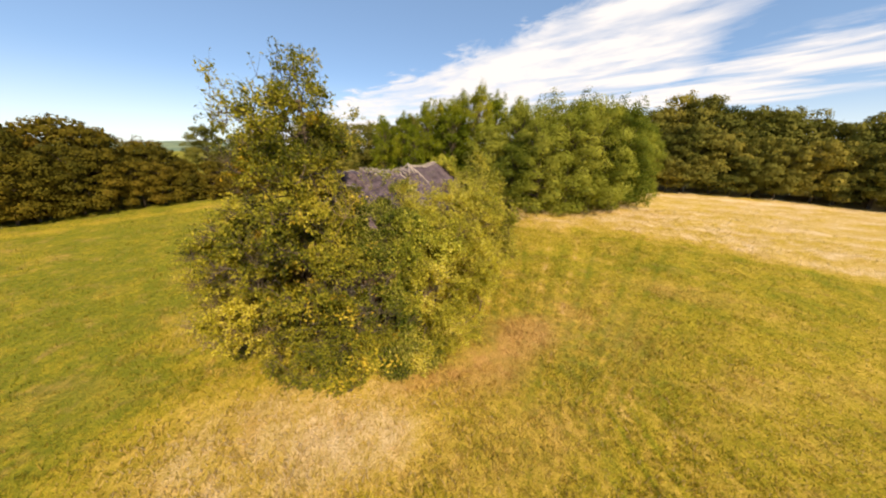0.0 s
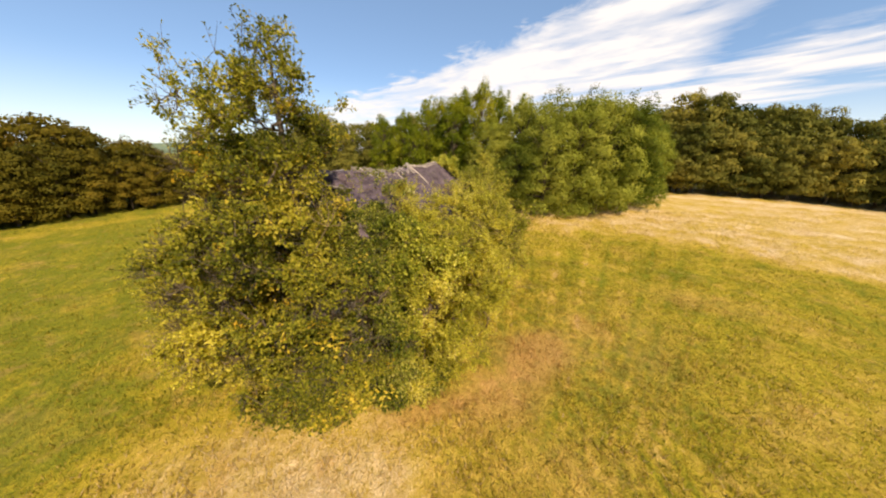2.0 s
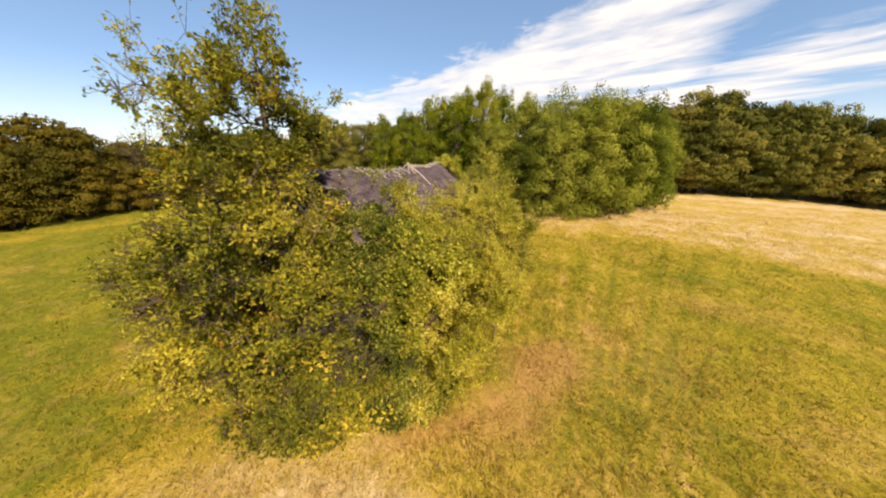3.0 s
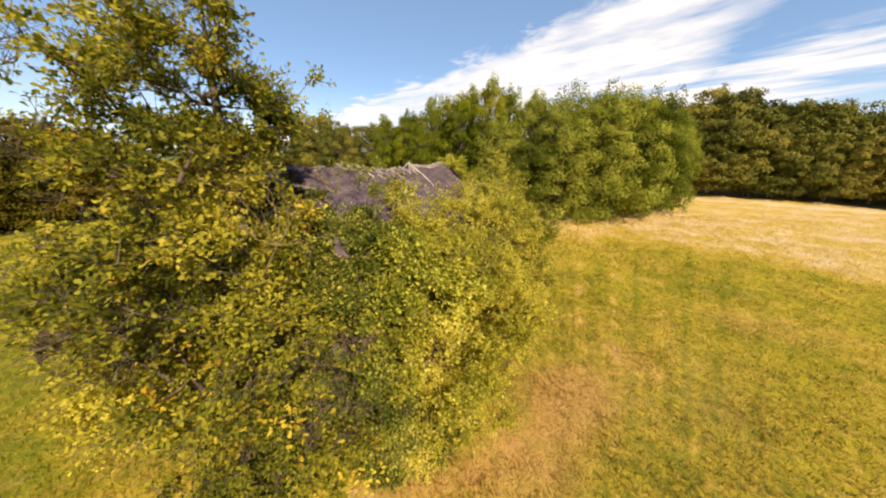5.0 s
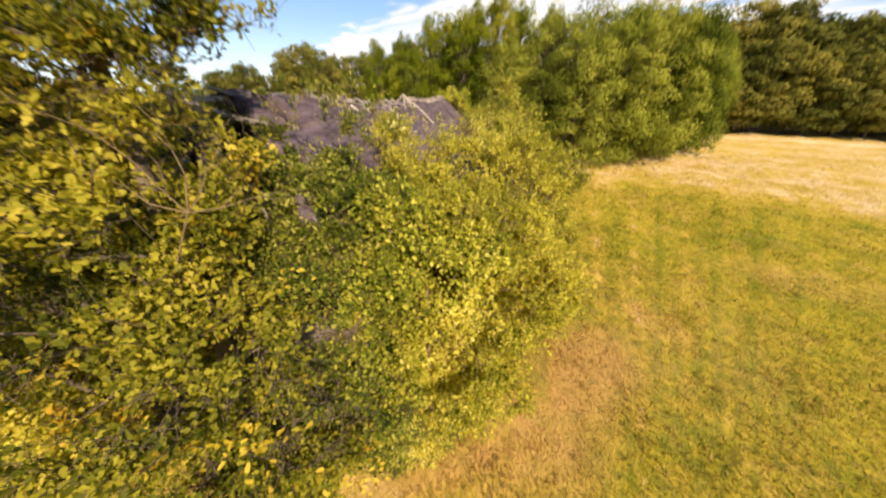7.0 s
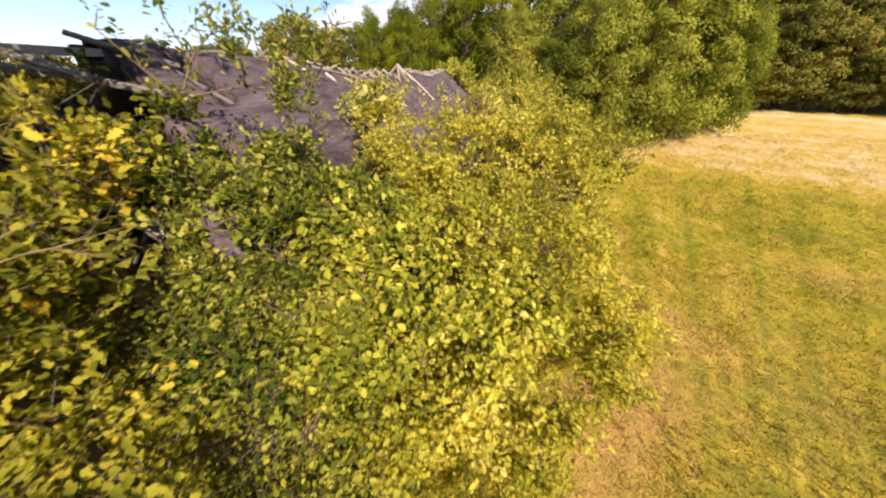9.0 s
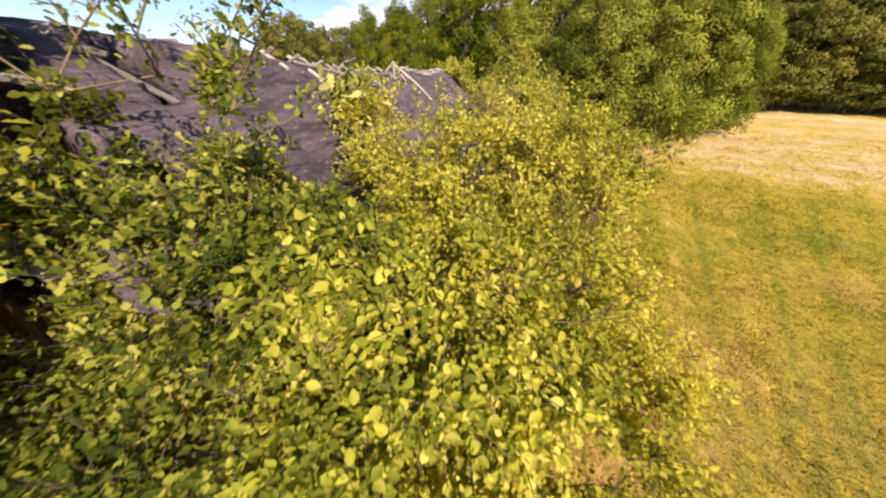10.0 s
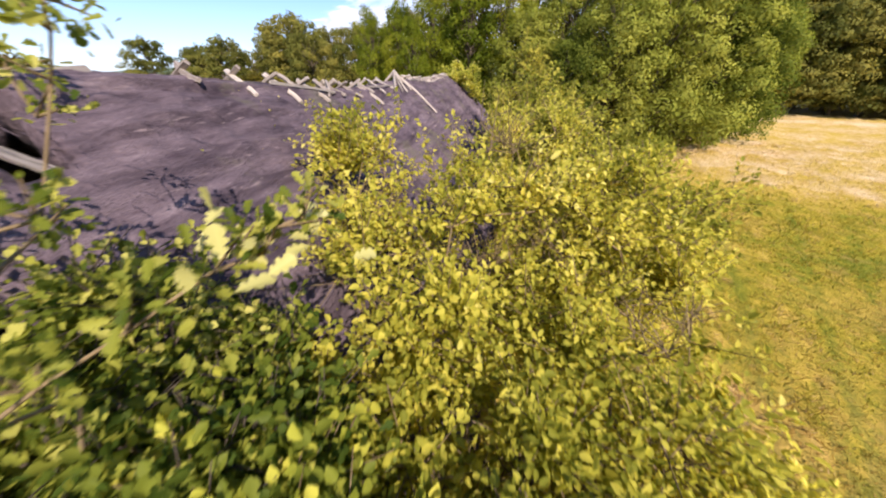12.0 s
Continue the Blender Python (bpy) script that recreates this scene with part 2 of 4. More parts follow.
def plaster_material():
    m = Mat("flaking plaster", 0.95)
    n = m.noise(m.pos(), 1.4, 6.0, 0.65)
    f = m.noise(m.pos(), 18.0, 4.0)
    col = m.ramp(n, [(0.42, (0.17, 0.09, 0.05)), (0.52, (0.19, 0.15, 0.11)), (0.70, (0.36, 0.31, 0.26))])
    m.colour(m.mix(m.math("MULTIPLY", f, 0.35), col, (0.22, 0.19, 0.16)))
    m.bump(m.math("ADD", n, m.math("MULTIPLY", f, 0.3)), 0.6, 0.03)
    return m.m


PLASTER = plaster_material()


def sward_colour(m, f, rust):
    """Green to straw by dryness, turned russet where old stalks stand."""
    col = m.ramp(f, [(0.0, (0.152, 0.157, 0.014)), (0.25, (0.306, 0.234, 0.022)), (0.5, (0.432, 0.297, 0.060)), (0.75, (0.50, 0.362, 0.175)), (1.0, (0.60, 0.465, 0.30))])
    return m.mix(rust, col, (0.405, 0.237, 0.077))


def meadow_material():
    """Meadow: from green to straw by the sheet's own dryness values, with grain at two sizes and tuft shading painted
    in.
    """
    m = Mat("meadow", 1.0)
    m.p.inputs["Specular IOR Level"].default_value = 0.1
    at, ru = m.node("ShaderNodeAttribute"), m.node("ShaderNodeAttribute")
    at.attribute_name, ru.attribute_name = "dry", "rust"
    big = m.noise(m.pos(), 0.7, 5.0, 0.6)
    tuft = m.noise(m.pos((1, 0.7, 1)), 5.0, 6.0, 0.72)
    fine = m.noise(m.pos((1, 0.7, 1)), 30.0, 4.0, 0.7)
    f = m.math("ADD", at.outputs["Fac"], m.math("ADD", m.math("MULTIPLY", m.math("SUBTRACT", big, 0.5), 0.6), m.math("ADD", m.math("MULTIPLY", m.math("SUBTRACT", tuft, 0.5), 0.75), m.math("MULTIPLY", m.math("SUBTRACT", fine, 0.5), 0.7))))
    spot = m.math("MULTIPLY", m.math("SUBTRACT", m.noise(m.pos(), 1.3, 5.0, 0.7), 0.53), 4.5, clamp=True)
    k = m.math("ADD", m.math("MULTIPLY", ru.outputs["Fac"], m.math("ADD", tuft, 0.35)), m.math("MULTIPLY", spot, 0.6), clamp=True)
    col = sward_colour(m, f, k)
    # tuft shading put into the colour: bump hollows darkened, tops lightened
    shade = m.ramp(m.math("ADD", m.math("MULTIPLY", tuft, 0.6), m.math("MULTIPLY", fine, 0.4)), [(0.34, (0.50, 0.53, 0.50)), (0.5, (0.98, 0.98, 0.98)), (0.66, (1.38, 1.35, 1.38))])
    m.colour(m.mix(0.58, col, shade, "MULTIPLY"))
    m.bump(m.math("ADD", tuft, m.math("MULTIPLY", fine, 0.6)), 0.9, 0.09)
    return m.m


MEADOW = meadow_material()


def blade_material():
    m = Mat("grass blade", 0.8)
    m.p.inputs["Specular IOR Level"].default_value = 0.1
    at, ru = m.node("ShaderNodeAttribute"), m.node("ShaderNodeAttribute")
    at.attribute_name, ru.attribute_name = "dry", "rust"
    g = m.node("ShaderNodeNewGeometry")
    f = m.math("ADD", at.outputs["Fac"], m.math("MULTIPLY", m.math("SUBTRACT", g.outputs["Random Per Island"], 0.40), 0.8))
    col = sward_colour(m, f, ru.outputs["Fac"])
    m.colour(col)
    tr = m.node("ShaderNodeBsdfTranslucent")
    m.put(col, tr.inputs[0])
    mx = m.node("ShaderNodeMixShader", Fac=0.62)
    m.put(m.p.outputs[0], mx.inputs[1])
    m.put(tr.outputs[0], mx.inputs[2])
    m.put(mx.outputs[0], m.t.nodes["Material Output"].inputs[0])
    return m.m


BLADE = blade_material()
HILL = Mat("distant hill", 1.0)
HILL.colour(HILL.ramp(HILL.noise(HILL.pos(), 0.012, 5.0), [(0.35, (0.10, 0.15, 0.10)), (0.65, (0.17, 0.21, 0.12))]))
HILL = HILL.m

# ---- mesh helpers ----
rng = np.random.default_rng(7)


def mesh_from(name, verts, faces, mat, smooth=False):
    me = bpy.data.meshes.new(name)
    me.from_pydata(np.asarray(verts, float).tolist(), [], faces if isinstance(faces, list) else faces.tolist())
    me.materials.append(mat)
    if smooth:
        me.polygons.foreach_set("use_smooth", np.ones(len(me.polygons), bool))
    me.update()
    return me


def part_mesh(name, me, parent, label=""):
    ob = new(name, me)
    ob.parent = parent
    if label:
        tagged(ob, label)
    return ob


def part(name, bm, mat, parent, label=""):
    me = bpy.data.meshes.new(name)
    bm.to_mesh(me)
    bm.free()
    me.materials.append(mat)
    return part_mesh(name, me, parent, label)


def thing(name, label, category, group="", at=(0, 0, 0)):
    ob = new(name)
    ob.location = at
    ob.empty_display_size = 0.2
    return tagged(ob, label, category, group)


def hash_noise(p, scale, octaves=3):
    """Smooth lattice noise at points p (n x 3), about -1 to 1, repeatable."""
    p = np.asarray(p, float) * scale
    out, amp, total = np.zeros(len(p)), 1.0, 0.0

    def corner(i):
        h = (i[:, 0] * 73856093) ^ (i[:, 1] * 19349663) ^ (i[:, 2] * 83492791)
        h = (h ^ (h >> 13)) * 1274126177
        return ((h ^ (h >> 16)) & 65535) / 32767.5 - 1

    for k in range(octaves):
        i = np.floor(p).astype(np.int64)
        f = p - i
        f = f * f * (3 - 2 * f)
        acc = np.zeros(len(p))
        for dx in (0, 1):
            for dy in (0, 1):
                for dz in (0, 1):
                    w = (f[:, 0] if dx else 1 - f[:, 0]) * (f[:, 1] if dy else 1 - f[:, 1]) * (f[:, 2] if dz else 1 - f[:, 2])
                    acc += w * corner(i + np.array([dx, dy, dz]))
        out, total = out + amp * acc, total + amp
        p, amp = p * 2.03 + 17.3, amp * 0.55
    return 1.6 * out / total


def ground_z(x, y):
    x, y = np.asarray(x, float), np.asarray(y, float)
    yy = np.clip(y, -40, 46)
    z = 0.085 * (np.where(yy > 32, 32 + 9 * (1 - np.exp(-(np.maximum(yy, 32) - 32) / 9)), yy) - 14)
    z = np.where(y < -10, 0.085 * (-24) + 0.03 * np.maximum(y + 10, -60), z)
    far = np.clip((np.hypot(x, y) - 60) / 200, 0, 1)
    z = z * (1 - far) - 6 * far
    return z + 0.05 * np.sin(x * 0.7 + 0.3 * y) * np.cos(y * 0.55 - 0.2 * x) + 0.03 * np.sin(x * 1.9 + 1) * np.sin(y * 1.7)


LEAF_SIMPLE = (np.array([(0, 0, 0), (.26, .29, .15), (.66, .25, .11), (1, 0, -.10), (.66, -.25, .11), (.26, -.29, .15)]), [(0, 3, 2, 1), (0, 5, 4, 3)])
HALF_OAK = [(.14, .05, .01), (.24, .17, .04), (.32, .19, .05), (.38, .10, .02), (.48, .25, .05), (.58, .28, .06), (.63, .15, .02), (.76, .25, .04), (.86, .23, .03), (.95, .12, -.03)]
LEAF_OAK = (np.array([(0, 0, 0), *HALF_OAK, (1, 0, -.07), *[(a, -b, c) for a, b, c in HALF_OAK[::-1]]]), [(0, *range(11, 0, -1)), (0, *range(21, 10, -1))])
LEAF_OAK_PLAIN = (np.array([(0, 0, 0), (.26, .19, .04), (.40, .11, .02), (.58, .29, .06), (.80, .24, .03), (1, 0, -.07), (.80, -.24, .03), (.58, -.29, .06), (.40, -.11, .02), (.26, -.19, .04)]), [(0, 5, 4, 3, 2, 1), (0, 9, 8, 7, 6, 5)])
LEAF_BROAD = (np.array([(0, 0, 0), (.10, .16, .08), (.32, .33, .15), (.62, .31, .12), (.85, .15, .03), (1, 0, -.10), (.85, -.15, .03), (.62, -.31, .12), (.32, -.33, .15), (.10, -.16, .08)]), [(0, 5, 4, 3, 2, 1), (0, 9, 8, 7, 6, 5)])
LEAF_FAR = (np.array([(0, 0, 0), (.5, .38, .06), (1, 0, 0), (.5, -.38, .06)]), [(0, 2, 1), (0, 3, 2)])


def unit(v):
    return v / np.maximum(np.linalg.norm(v, axis=-1, keepdims=True), 1e-9)


def leaves(name, pos, axis, normal, size, shape, mat, dome=None):
    """One mesh of leaves: at pos, pointing along axis, facing normal; dome rounds the shading over a clump."""
    base, faces = shape
    axis = unit(axis)
    side = unit(np.cross(normal, axis))
    nrm = np.cross(axis, side)
    pts = pos[:, None] + size[:, None, None] * (base[None, :, :1] * axis[:, None] + base[None, :, 1:2] * side[:, None] + base[None, :, 2:] * nrm[:, None])
    k, n = len(base), len(pos)
    width = len(faces[0])
    idx = (np.array(faces)[None] + (np.arange(n) * k)[:, None, None]).reshape(-1, width)
    me = bpy.data.meshes.new(name)
    me.vertices.add(n * k)
    me.vertices.foreach_set("co", pts.astype(np.float32).ravel())
    me.loops.add(idx.size)
    me.loops.foreach_set("vertex_index", idx.ravel().astype(np.int32))
    me.polygons.add(len(idx))
    me.polygons.foreach_set("loop_start", np.arange(0, idx.size, width, dtype=np.int32))
    me.update(calc_edges=True)
    me.materials.append(mat)
    if dome is not None:
        me.normals_split_custom_set_from_vertices(np.repeat(unit(0.75 * dome + 0.25 * nrm), k, 0).tolist())
    return me


def tubes(name, a, b, ra, rb, mat, sides=5):
    """Tapered limbs from a to b, joined in one mesh."""
    d = unit(b - a)
    ref = np.where(np.abs(d[:, 2:]) < 0.9, [[0, 0, 1.0]], [[1.0, 0, 0]])
    s = unit(np.cross(ref, d))
    u = np.cross(d, s)
    ang = np.arange(sides) * 2 * math.pi / sides
    ring = np.cos(ang)[None, :, None] * s[:, None] + np.sin(ang)[None, :, None] * u[:, None]
    v = np.concatenate([a[:, None] + ra[:, None, None] * ring, b[:, None] + rb[:, None, None] * ring], 1)
    q = np.array([(i, (i + 1) % sides, sides + (i + 1) % sides, sides + i) for i in range(sides)])
    idx = (q[None] + (np.arange(len(a)) * 2 * sides)[:, None, None]).reshape(-1, 4)
    return mesh_from(name, v.reshape(-1, 3), idx, mat, True)


def sample_blobs(blobs, n, r, shell=0.35):
    """Points in a set of ellipsoids (centre, radii), thicker towards their skin."""
    b = np.array(blobs, float)
    w = (b[:, 3] * b[:, 4] * b[:, 5]) ** 0.75
    pick = r.choice(len(b), n, p=w / w.sum())
    d = unit(r.normal(size=(n, 3)))
    rad = np.maximum(r.uniform(0, 1, n) ** (1 / 3), r.uniform(0, 1, n) ** shell * 0.98)
    p = b[pick, :3] + d * rad[:, None] * b[pick, 3:]
    head = p[: max(1, n // 8)]
    near = np.argmin(np.linalg.norm(p[:, None] - head[None], axis=2), 1)
    return head[near] + (p - head[near]) * np.array([0.60, 0.60, 0.48])


def grow(stem, targets, r, step=0.35):
    """Join target points to a stem, nearest first: nodes and the parent of each."""
    nodes, parent = [np.array(p, float) for p in stem], list(range(-1, len(stem) - 1))
    stem_arr = np.array(stem, float)
    order = np.argsort(np.min(np.linalg.norm(targets[:, None] - stem_arr[None], axis=2), 1))
    tips = []
    for i in order:
        t = targets[i]
        arr = np.array(nodes)
        d = arr - t
        cost = np.linalg.norm(d, axis=1) + 0.45 * np.maximum(d[:, 2], 0)
        j = int(np.argmin(cost))
        gap = np.linalg.norm(nodes[j] - t)
        k = max(1, int(gap / step))
        start = nodes[j]
        bend = r.normal(size=3) * 0.12 * gap + np.array([0, 0, -0.10 * gap])
        last = j
        for s in range(1, k + 1):
            f = s / k
            p = start + (t - start) * f + bend * math.sin(math.pi * f)
            nodes.append(p)
            parent.append(last)
            last = len(nodes) - 1
        tips.append(last)
    return np.array(nodes), np.array(parent), np.array(tips)


def plant(name, label, category, stem, blobs, n_targets, per_tip, leaf_size, shape, leaf_mat, bark, seed, trunk_r=0.1,
          twig=0.34, droop=0.0, upright=0.0, spread=0.5, clear=None, group="", crown_label="", floor=0.12, shoots=(), shoot_twigs=2, tiers=9.0):
    """A tree or bush: stems grown to fill its blobs, and twigs with leaves at the tips."""
    r = np.random.default_rng(seed)
    base = np.array(stem[0])
    root = thing(name, label, category, group, at=tuple(base))
    tg = sample_blobs(blobs, n_targets, r)
    tg = tg[tg[:, 2] > ground_z(tg[:, 0], tg[:, 1]) + floor]
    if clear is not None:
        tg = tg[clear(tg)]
    if shoots:
        tg = np.concatenate([tg, np.array(shoots, float)])
    nodes, parent, tips = grow(stem, tg, r)
    load = np.zeros(len(nodes))
    load[tips] += 1
    for i in range(len(nodes) - 1, 0, -1):
        if parent[i] >= 0:
            load[parent[i]] += load[i]
    rad = np.clip(trunk_r * (load / load[0]) ** 0.48, 0.004, None)
    ch = np.arange(len(nodes))[parent >= 0]
    pa = parent[ch]
    # twigs and leaves
    reps = np.full(len(tips), 4)
    if shoots:
        far = np.min(np.linalg.norm(nodes[tips][:, None] - np.array(shoots)[None], axis=2), 1) < 1e-4
        reps[far] = shoot_twigs
    tip = np.repeat(nodes[tips], reps, 0)
    out = unit(tip - np.mean(nodes[tips], 0) * 0.6 - base * 0.4)
    tdir = unit(out * 0.6 + r.normal(size=tip.shape) * 0.75 + np.array([0, 0, upright - droop]))
    tl = twig * r.uniform(0.5, 1.3, len(tip))
    tend = tip + tdir * tl[:, None]
    per = max(1, per_tip // 4)
    f = r.uniform(0.1, 1.0, (len(tip), per))
    lp = (tip[:, None] + (tend - tip)[:, None] * f[..., None]).reshape(-1, 3)
    td = np.repeat(tdir, per, 0)
    ax = unit(td * 0.6 + unit(r.normal(size=lp.shape)) * (0.75 + spread) + np.array([0, 0, 0.05 - droop]))
    nm = unit(np.array([0.14, -0.34, 0.85]) + np.repeat(out, per, 0) * 0.4 + r.normal(size=lp.shape) * 0.75)
    lp = lp + ax * 0.02 + r.normal(size=lp.shape) * 0.02
    ls = leaf_size * r.uniform(0.45, 1.3, len(lp))
    ok = lp[:, 2] > ground_z(lp[:, 0], lp[:, 1]) + 0.03
    # shaded hollows between the tiers of foliage
    ok &= hash_noise(lp * np.array([1.0, 1.0, 1.8]) + 7.3, 1.5, 2) < tiers + 0.3 * np.clip(1.8 - lp[:, 2], 0, 1) + 0.12 * np.clip(lp[:, 2] - 5.5, 0, 1)
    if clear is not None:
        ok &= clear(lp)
    trunk_me = tubes("trunk", nodes[pa] - base, nodes[ch] - base, rad[pa] * 0.98, rad[ch], bark, 6)
    part_mesh("trunk", trunk_me, root)
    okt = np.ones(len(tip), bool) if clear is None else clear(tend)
    part_mesh("twig_growth", tubes("twig_growth", tip[okt] - base, tend[okt] - base, np.full(okt.sum(), 0.005), np.full(okt.sum(), 0.002), bark, 3), root)["kind"] = "stuff"
    part_mesh("crown", leaves("crown", lp[ok] - base, ax[ok], nm[ok], ls[ok], shape, leaf_mat), root, crown_label)
    return root


# ---- ground ----
def spaced(lo, hi, step, far, growth=1.16):
    core = list(np.arange(lo, hi + step * 0.5, step))
    out, s, p = [], step, hi
    while p < far:
        s *= growth
        p += s
        out.append(p)
    back, s, p = [], step, lo
    while p > -far:
        s *= growth
        p -= s
        back.append(p)
    return np.array(back[::-1] + core + out)


def zone(x, y, n, cx, cy, rx, ry, turn, soft=0.35):
    """1 inside a ragged ellipse, 0 outside."""
    c, s = math.cos(turn), math.sin(turn)
    u, v = (x - cx) * c + (y - cy) * s, -(x - cx) * s + (y - cy) * c
    q = np.sqrt((u / rx) ** 2 + (v / ry) ** 2) + n
    return np.clip((1 - q) / soft, 0, 1)


def sward(x, y):
    """How dry (0 green to 1 straw) and how russet the sward is: straw field, worn verge round the bushes, wheel tracks, mowing lines."""
    p = np.stack([x, y, np.zeros_like(x)], 1)
    n = hash_noise(p, 0.55, 3)
    n2 = hash_noise(p + 31.0, 1.6, 2)
    w = 0.16 * n + 0.08 * n2
    d = 0.265 + 0.07 * n - 0.075 * np.clip((x - 2) / 3, 0, 1) * np.clip((y - 7) / 3, 0, 1)
    d = d + 0.36 * zone(x, y, w, -4.0, 5.9, 5.4, 2.6, 0.2, 0.6) + 0.14 * zone(x, y, w, -2.4, 5.9, 2.4, 1.0, 0.1, 0.6)
    d += 0.03 * zone(x, y, w, 1.6, 7.4, 3.2, 3.0, 0.5, 0.7) - 0.08 * zone(x, y, w, 4.6, 9.0, 4.2, 3.2, 0.2, 0.8)
    d += 0.25 * zone(x, y, w, -8.8, 10.0, 2.2, 1.2, 0.5, 0.6)
    d -= 0.22 * zone(x, y, w, 12.4, 15.2, 2.0, 0.9, -0.35, 0.8) + 0.16 * zone(x, y, w, 1.6, 9.9, 0.9, 0.8, 0, 0.8)
    # straw field: beyond a line that bends away
    k = np.clip(x - 6, 0, 40)
    edge = np.where(x < 6, (y - 22.3) - 0.1 * (6 - x), (y - 22.3) + 0.10 * k + 0.028 * k * k) + 0.5 * n + 0.3 * n2
    straw = np.clip((edge + 0.6) / 4.5, 0, 1) ** 0.55 * np.clip((x - 1) / 3, 0, 1)
    d = d * (1 - straw) + straw * (0.62 + 0.10 * n + 0.09 * n2 + 0.085 * np.sin((y * 0.8 + x * 0.35) * 2.6 + 1.6 * n2))
    # wheel tracks and mowing lines, fanning out to the right with distance
    away = np.clip(y - 11, -4.5, 13)
    bend = (x + 0.04 * away) / (1 + 0.12 * away) - 0.03 * n2
    g = np.clip((y - 6) / 2, 0, 1) * np.clip((22 - y) / 5, 0, 1)
    for c, wd, a in ((3.2, 0.12, -0.08), (4.0, 0.09, 0.15), (4.5, 0.14, -0.06), (5.0, 0.09, 0.15), (5.7, 0.08, -0.16), (6.4, 0.12, 0.06), (7.2, 0.09, -0.13), (8.3, 0.12, -0.09), (9.6, 0.14, -0.06)):
        d += 1.5 * g * a * (1 + 1.3 * n2) * np.exp(-((bend - c) / wd) ** 2)
    row = np.sin(bend * 17.0 + 1.2 * n) * np.sin(bend * 6.3 + 0.7) + 0.5 * np.sin(bend * 10.1 + n2)
    d += (0.11 + 0.15 * zone(x, y, w, 4.0, 9.5, 4.0, 5.0, 0.0, 0.6)) * row * np.clip((x - 0.8) / 1.5, 0, 1) * np.clip((8 - x) / 3, 0, 1) * np.clip((20 - y) / 8, 0, 1)
    left = np.clip((-5 - x) / 4, 0, 1)
    for c, wd, a in ((-15.5, 0.35, -0.16), (-13.0, 0.3, -0.14), (-18.5, 0.4, -0.10), (-10.4, 0.25, -0.08)):
        d += left * a * np.exp(-(((x + 0.55 * (y - 8)) - c - 0.2 * n2) / wd) ** 2)
    d += 0.06 * np.clip(n2, -1, 1) - 0.22 * left
    verge = np.full(len(x), 1e9)
    for edge_line in (((24.5, 38), (30, 36.8), (36, 34.5), (44, 29), (51, 20)), ((-36, 14), (-30.5, 21), (-25.8, 27), (-20, 31.5))):
        for (ax, ay), (bx, by) in zip(edge_line[:-1], edge_line[1:]):
            t = np.clip(((x - ax) * (bx - ax) + (y - ay) * (by - ay)) / ((bx - ax) ** 2 + (by - ay) ** 2), 0, 1)
            verge = np.minimum(verge, np.hypot(x - ax - t * (bx - ax), y - ay - t * (by - ay)))
    d += 0.2 * np.exp(-((verge - 3.4) / 0.9) ** 2)
    rust = 0.65 * zone(x, y, w, 2.8, 9.7, 2.5, 1.3, 0.25, 0.9) + 0.8 * zone(x, y, w, 1.4, 8.0, 2.0, 1.2, 0.4, 0.7) + 0.6 * zone(x, y, w, 3.2, 9.6, 1.5, 1.2, 0.9, 0.8) + 0.8 * zone(x, y, w, -0.6, 7.6, 1.4, 0.5, 0.3, 0.7) + 0.3 * zone(x, y, w, 2.0, 5.8, 2.6, 1.6, 0.3, 0.8)
    rust += 0.32 * zone(x, y, w, 5.6, 10.6, 4.2, 3.6, 0.4, 0.9) * (1 + 0.8 * np.clip(n2 - 0.6 * row, -1, 1))
    rust += 0.35 * zone(x, y, w, 11.5, 12.6, 3.6, 1.4, -0.5, 0.9)
    rust = rust + 0.35 * np.clip(n - 0.35, 0, 1)
    return np.clip(d, 0.0, 1.0), np.clip(rust, 0, 1)


def tint(me, x, y, times=1):
    for key, val in zip(("dry", "rust"), sward(x, y)):
        me.attributes.new(key, "FLOAT", "POINT").data.foreach_set("value", np.repeat(val, times).astype(np.float32))


gx, gy = spaced(-16, 24, 0.2, 2600), spaced(1.0, 33, 0.2, 2600)
GX, GY = np.meshgrid(gx, gy)
flat = GX.ravel(), GY.ravel()
gz = ground_z(*flat) + np.where(np.hypot(flat[0], flat[1] - 10) < 40, 0.022 * hash_noise(np.stack([*flat, 0 * flat[0]], 1), 2.6, 2), 0)
nx, ny = len(gx), len(gy)
ii = (np.arange(ny - 1)[:, None] * nx + np.arange(nx - 1)[None]).ravel()
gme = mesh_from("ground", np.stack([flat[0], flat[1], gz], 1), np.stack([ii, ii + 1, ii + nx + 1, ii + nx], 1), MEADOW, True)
tint(gme, *flat)
ground = tagged(new("ground", gme), "meadow of green and straw-dry mown grass", "ground", kind="structure")


# ---- the barn ----
TH = radians(11.3)
BARN = Matrix.Translation((-3.2, 9.0, 0)) @ Matrix.Rotation(-TH, 4, "Z")     # local y along the ridge, local x to the sunny slope
V0, V1, RIDGE, SLOPE, HALF = -0.75, 19.2, 5.27, 0.98, 2.9


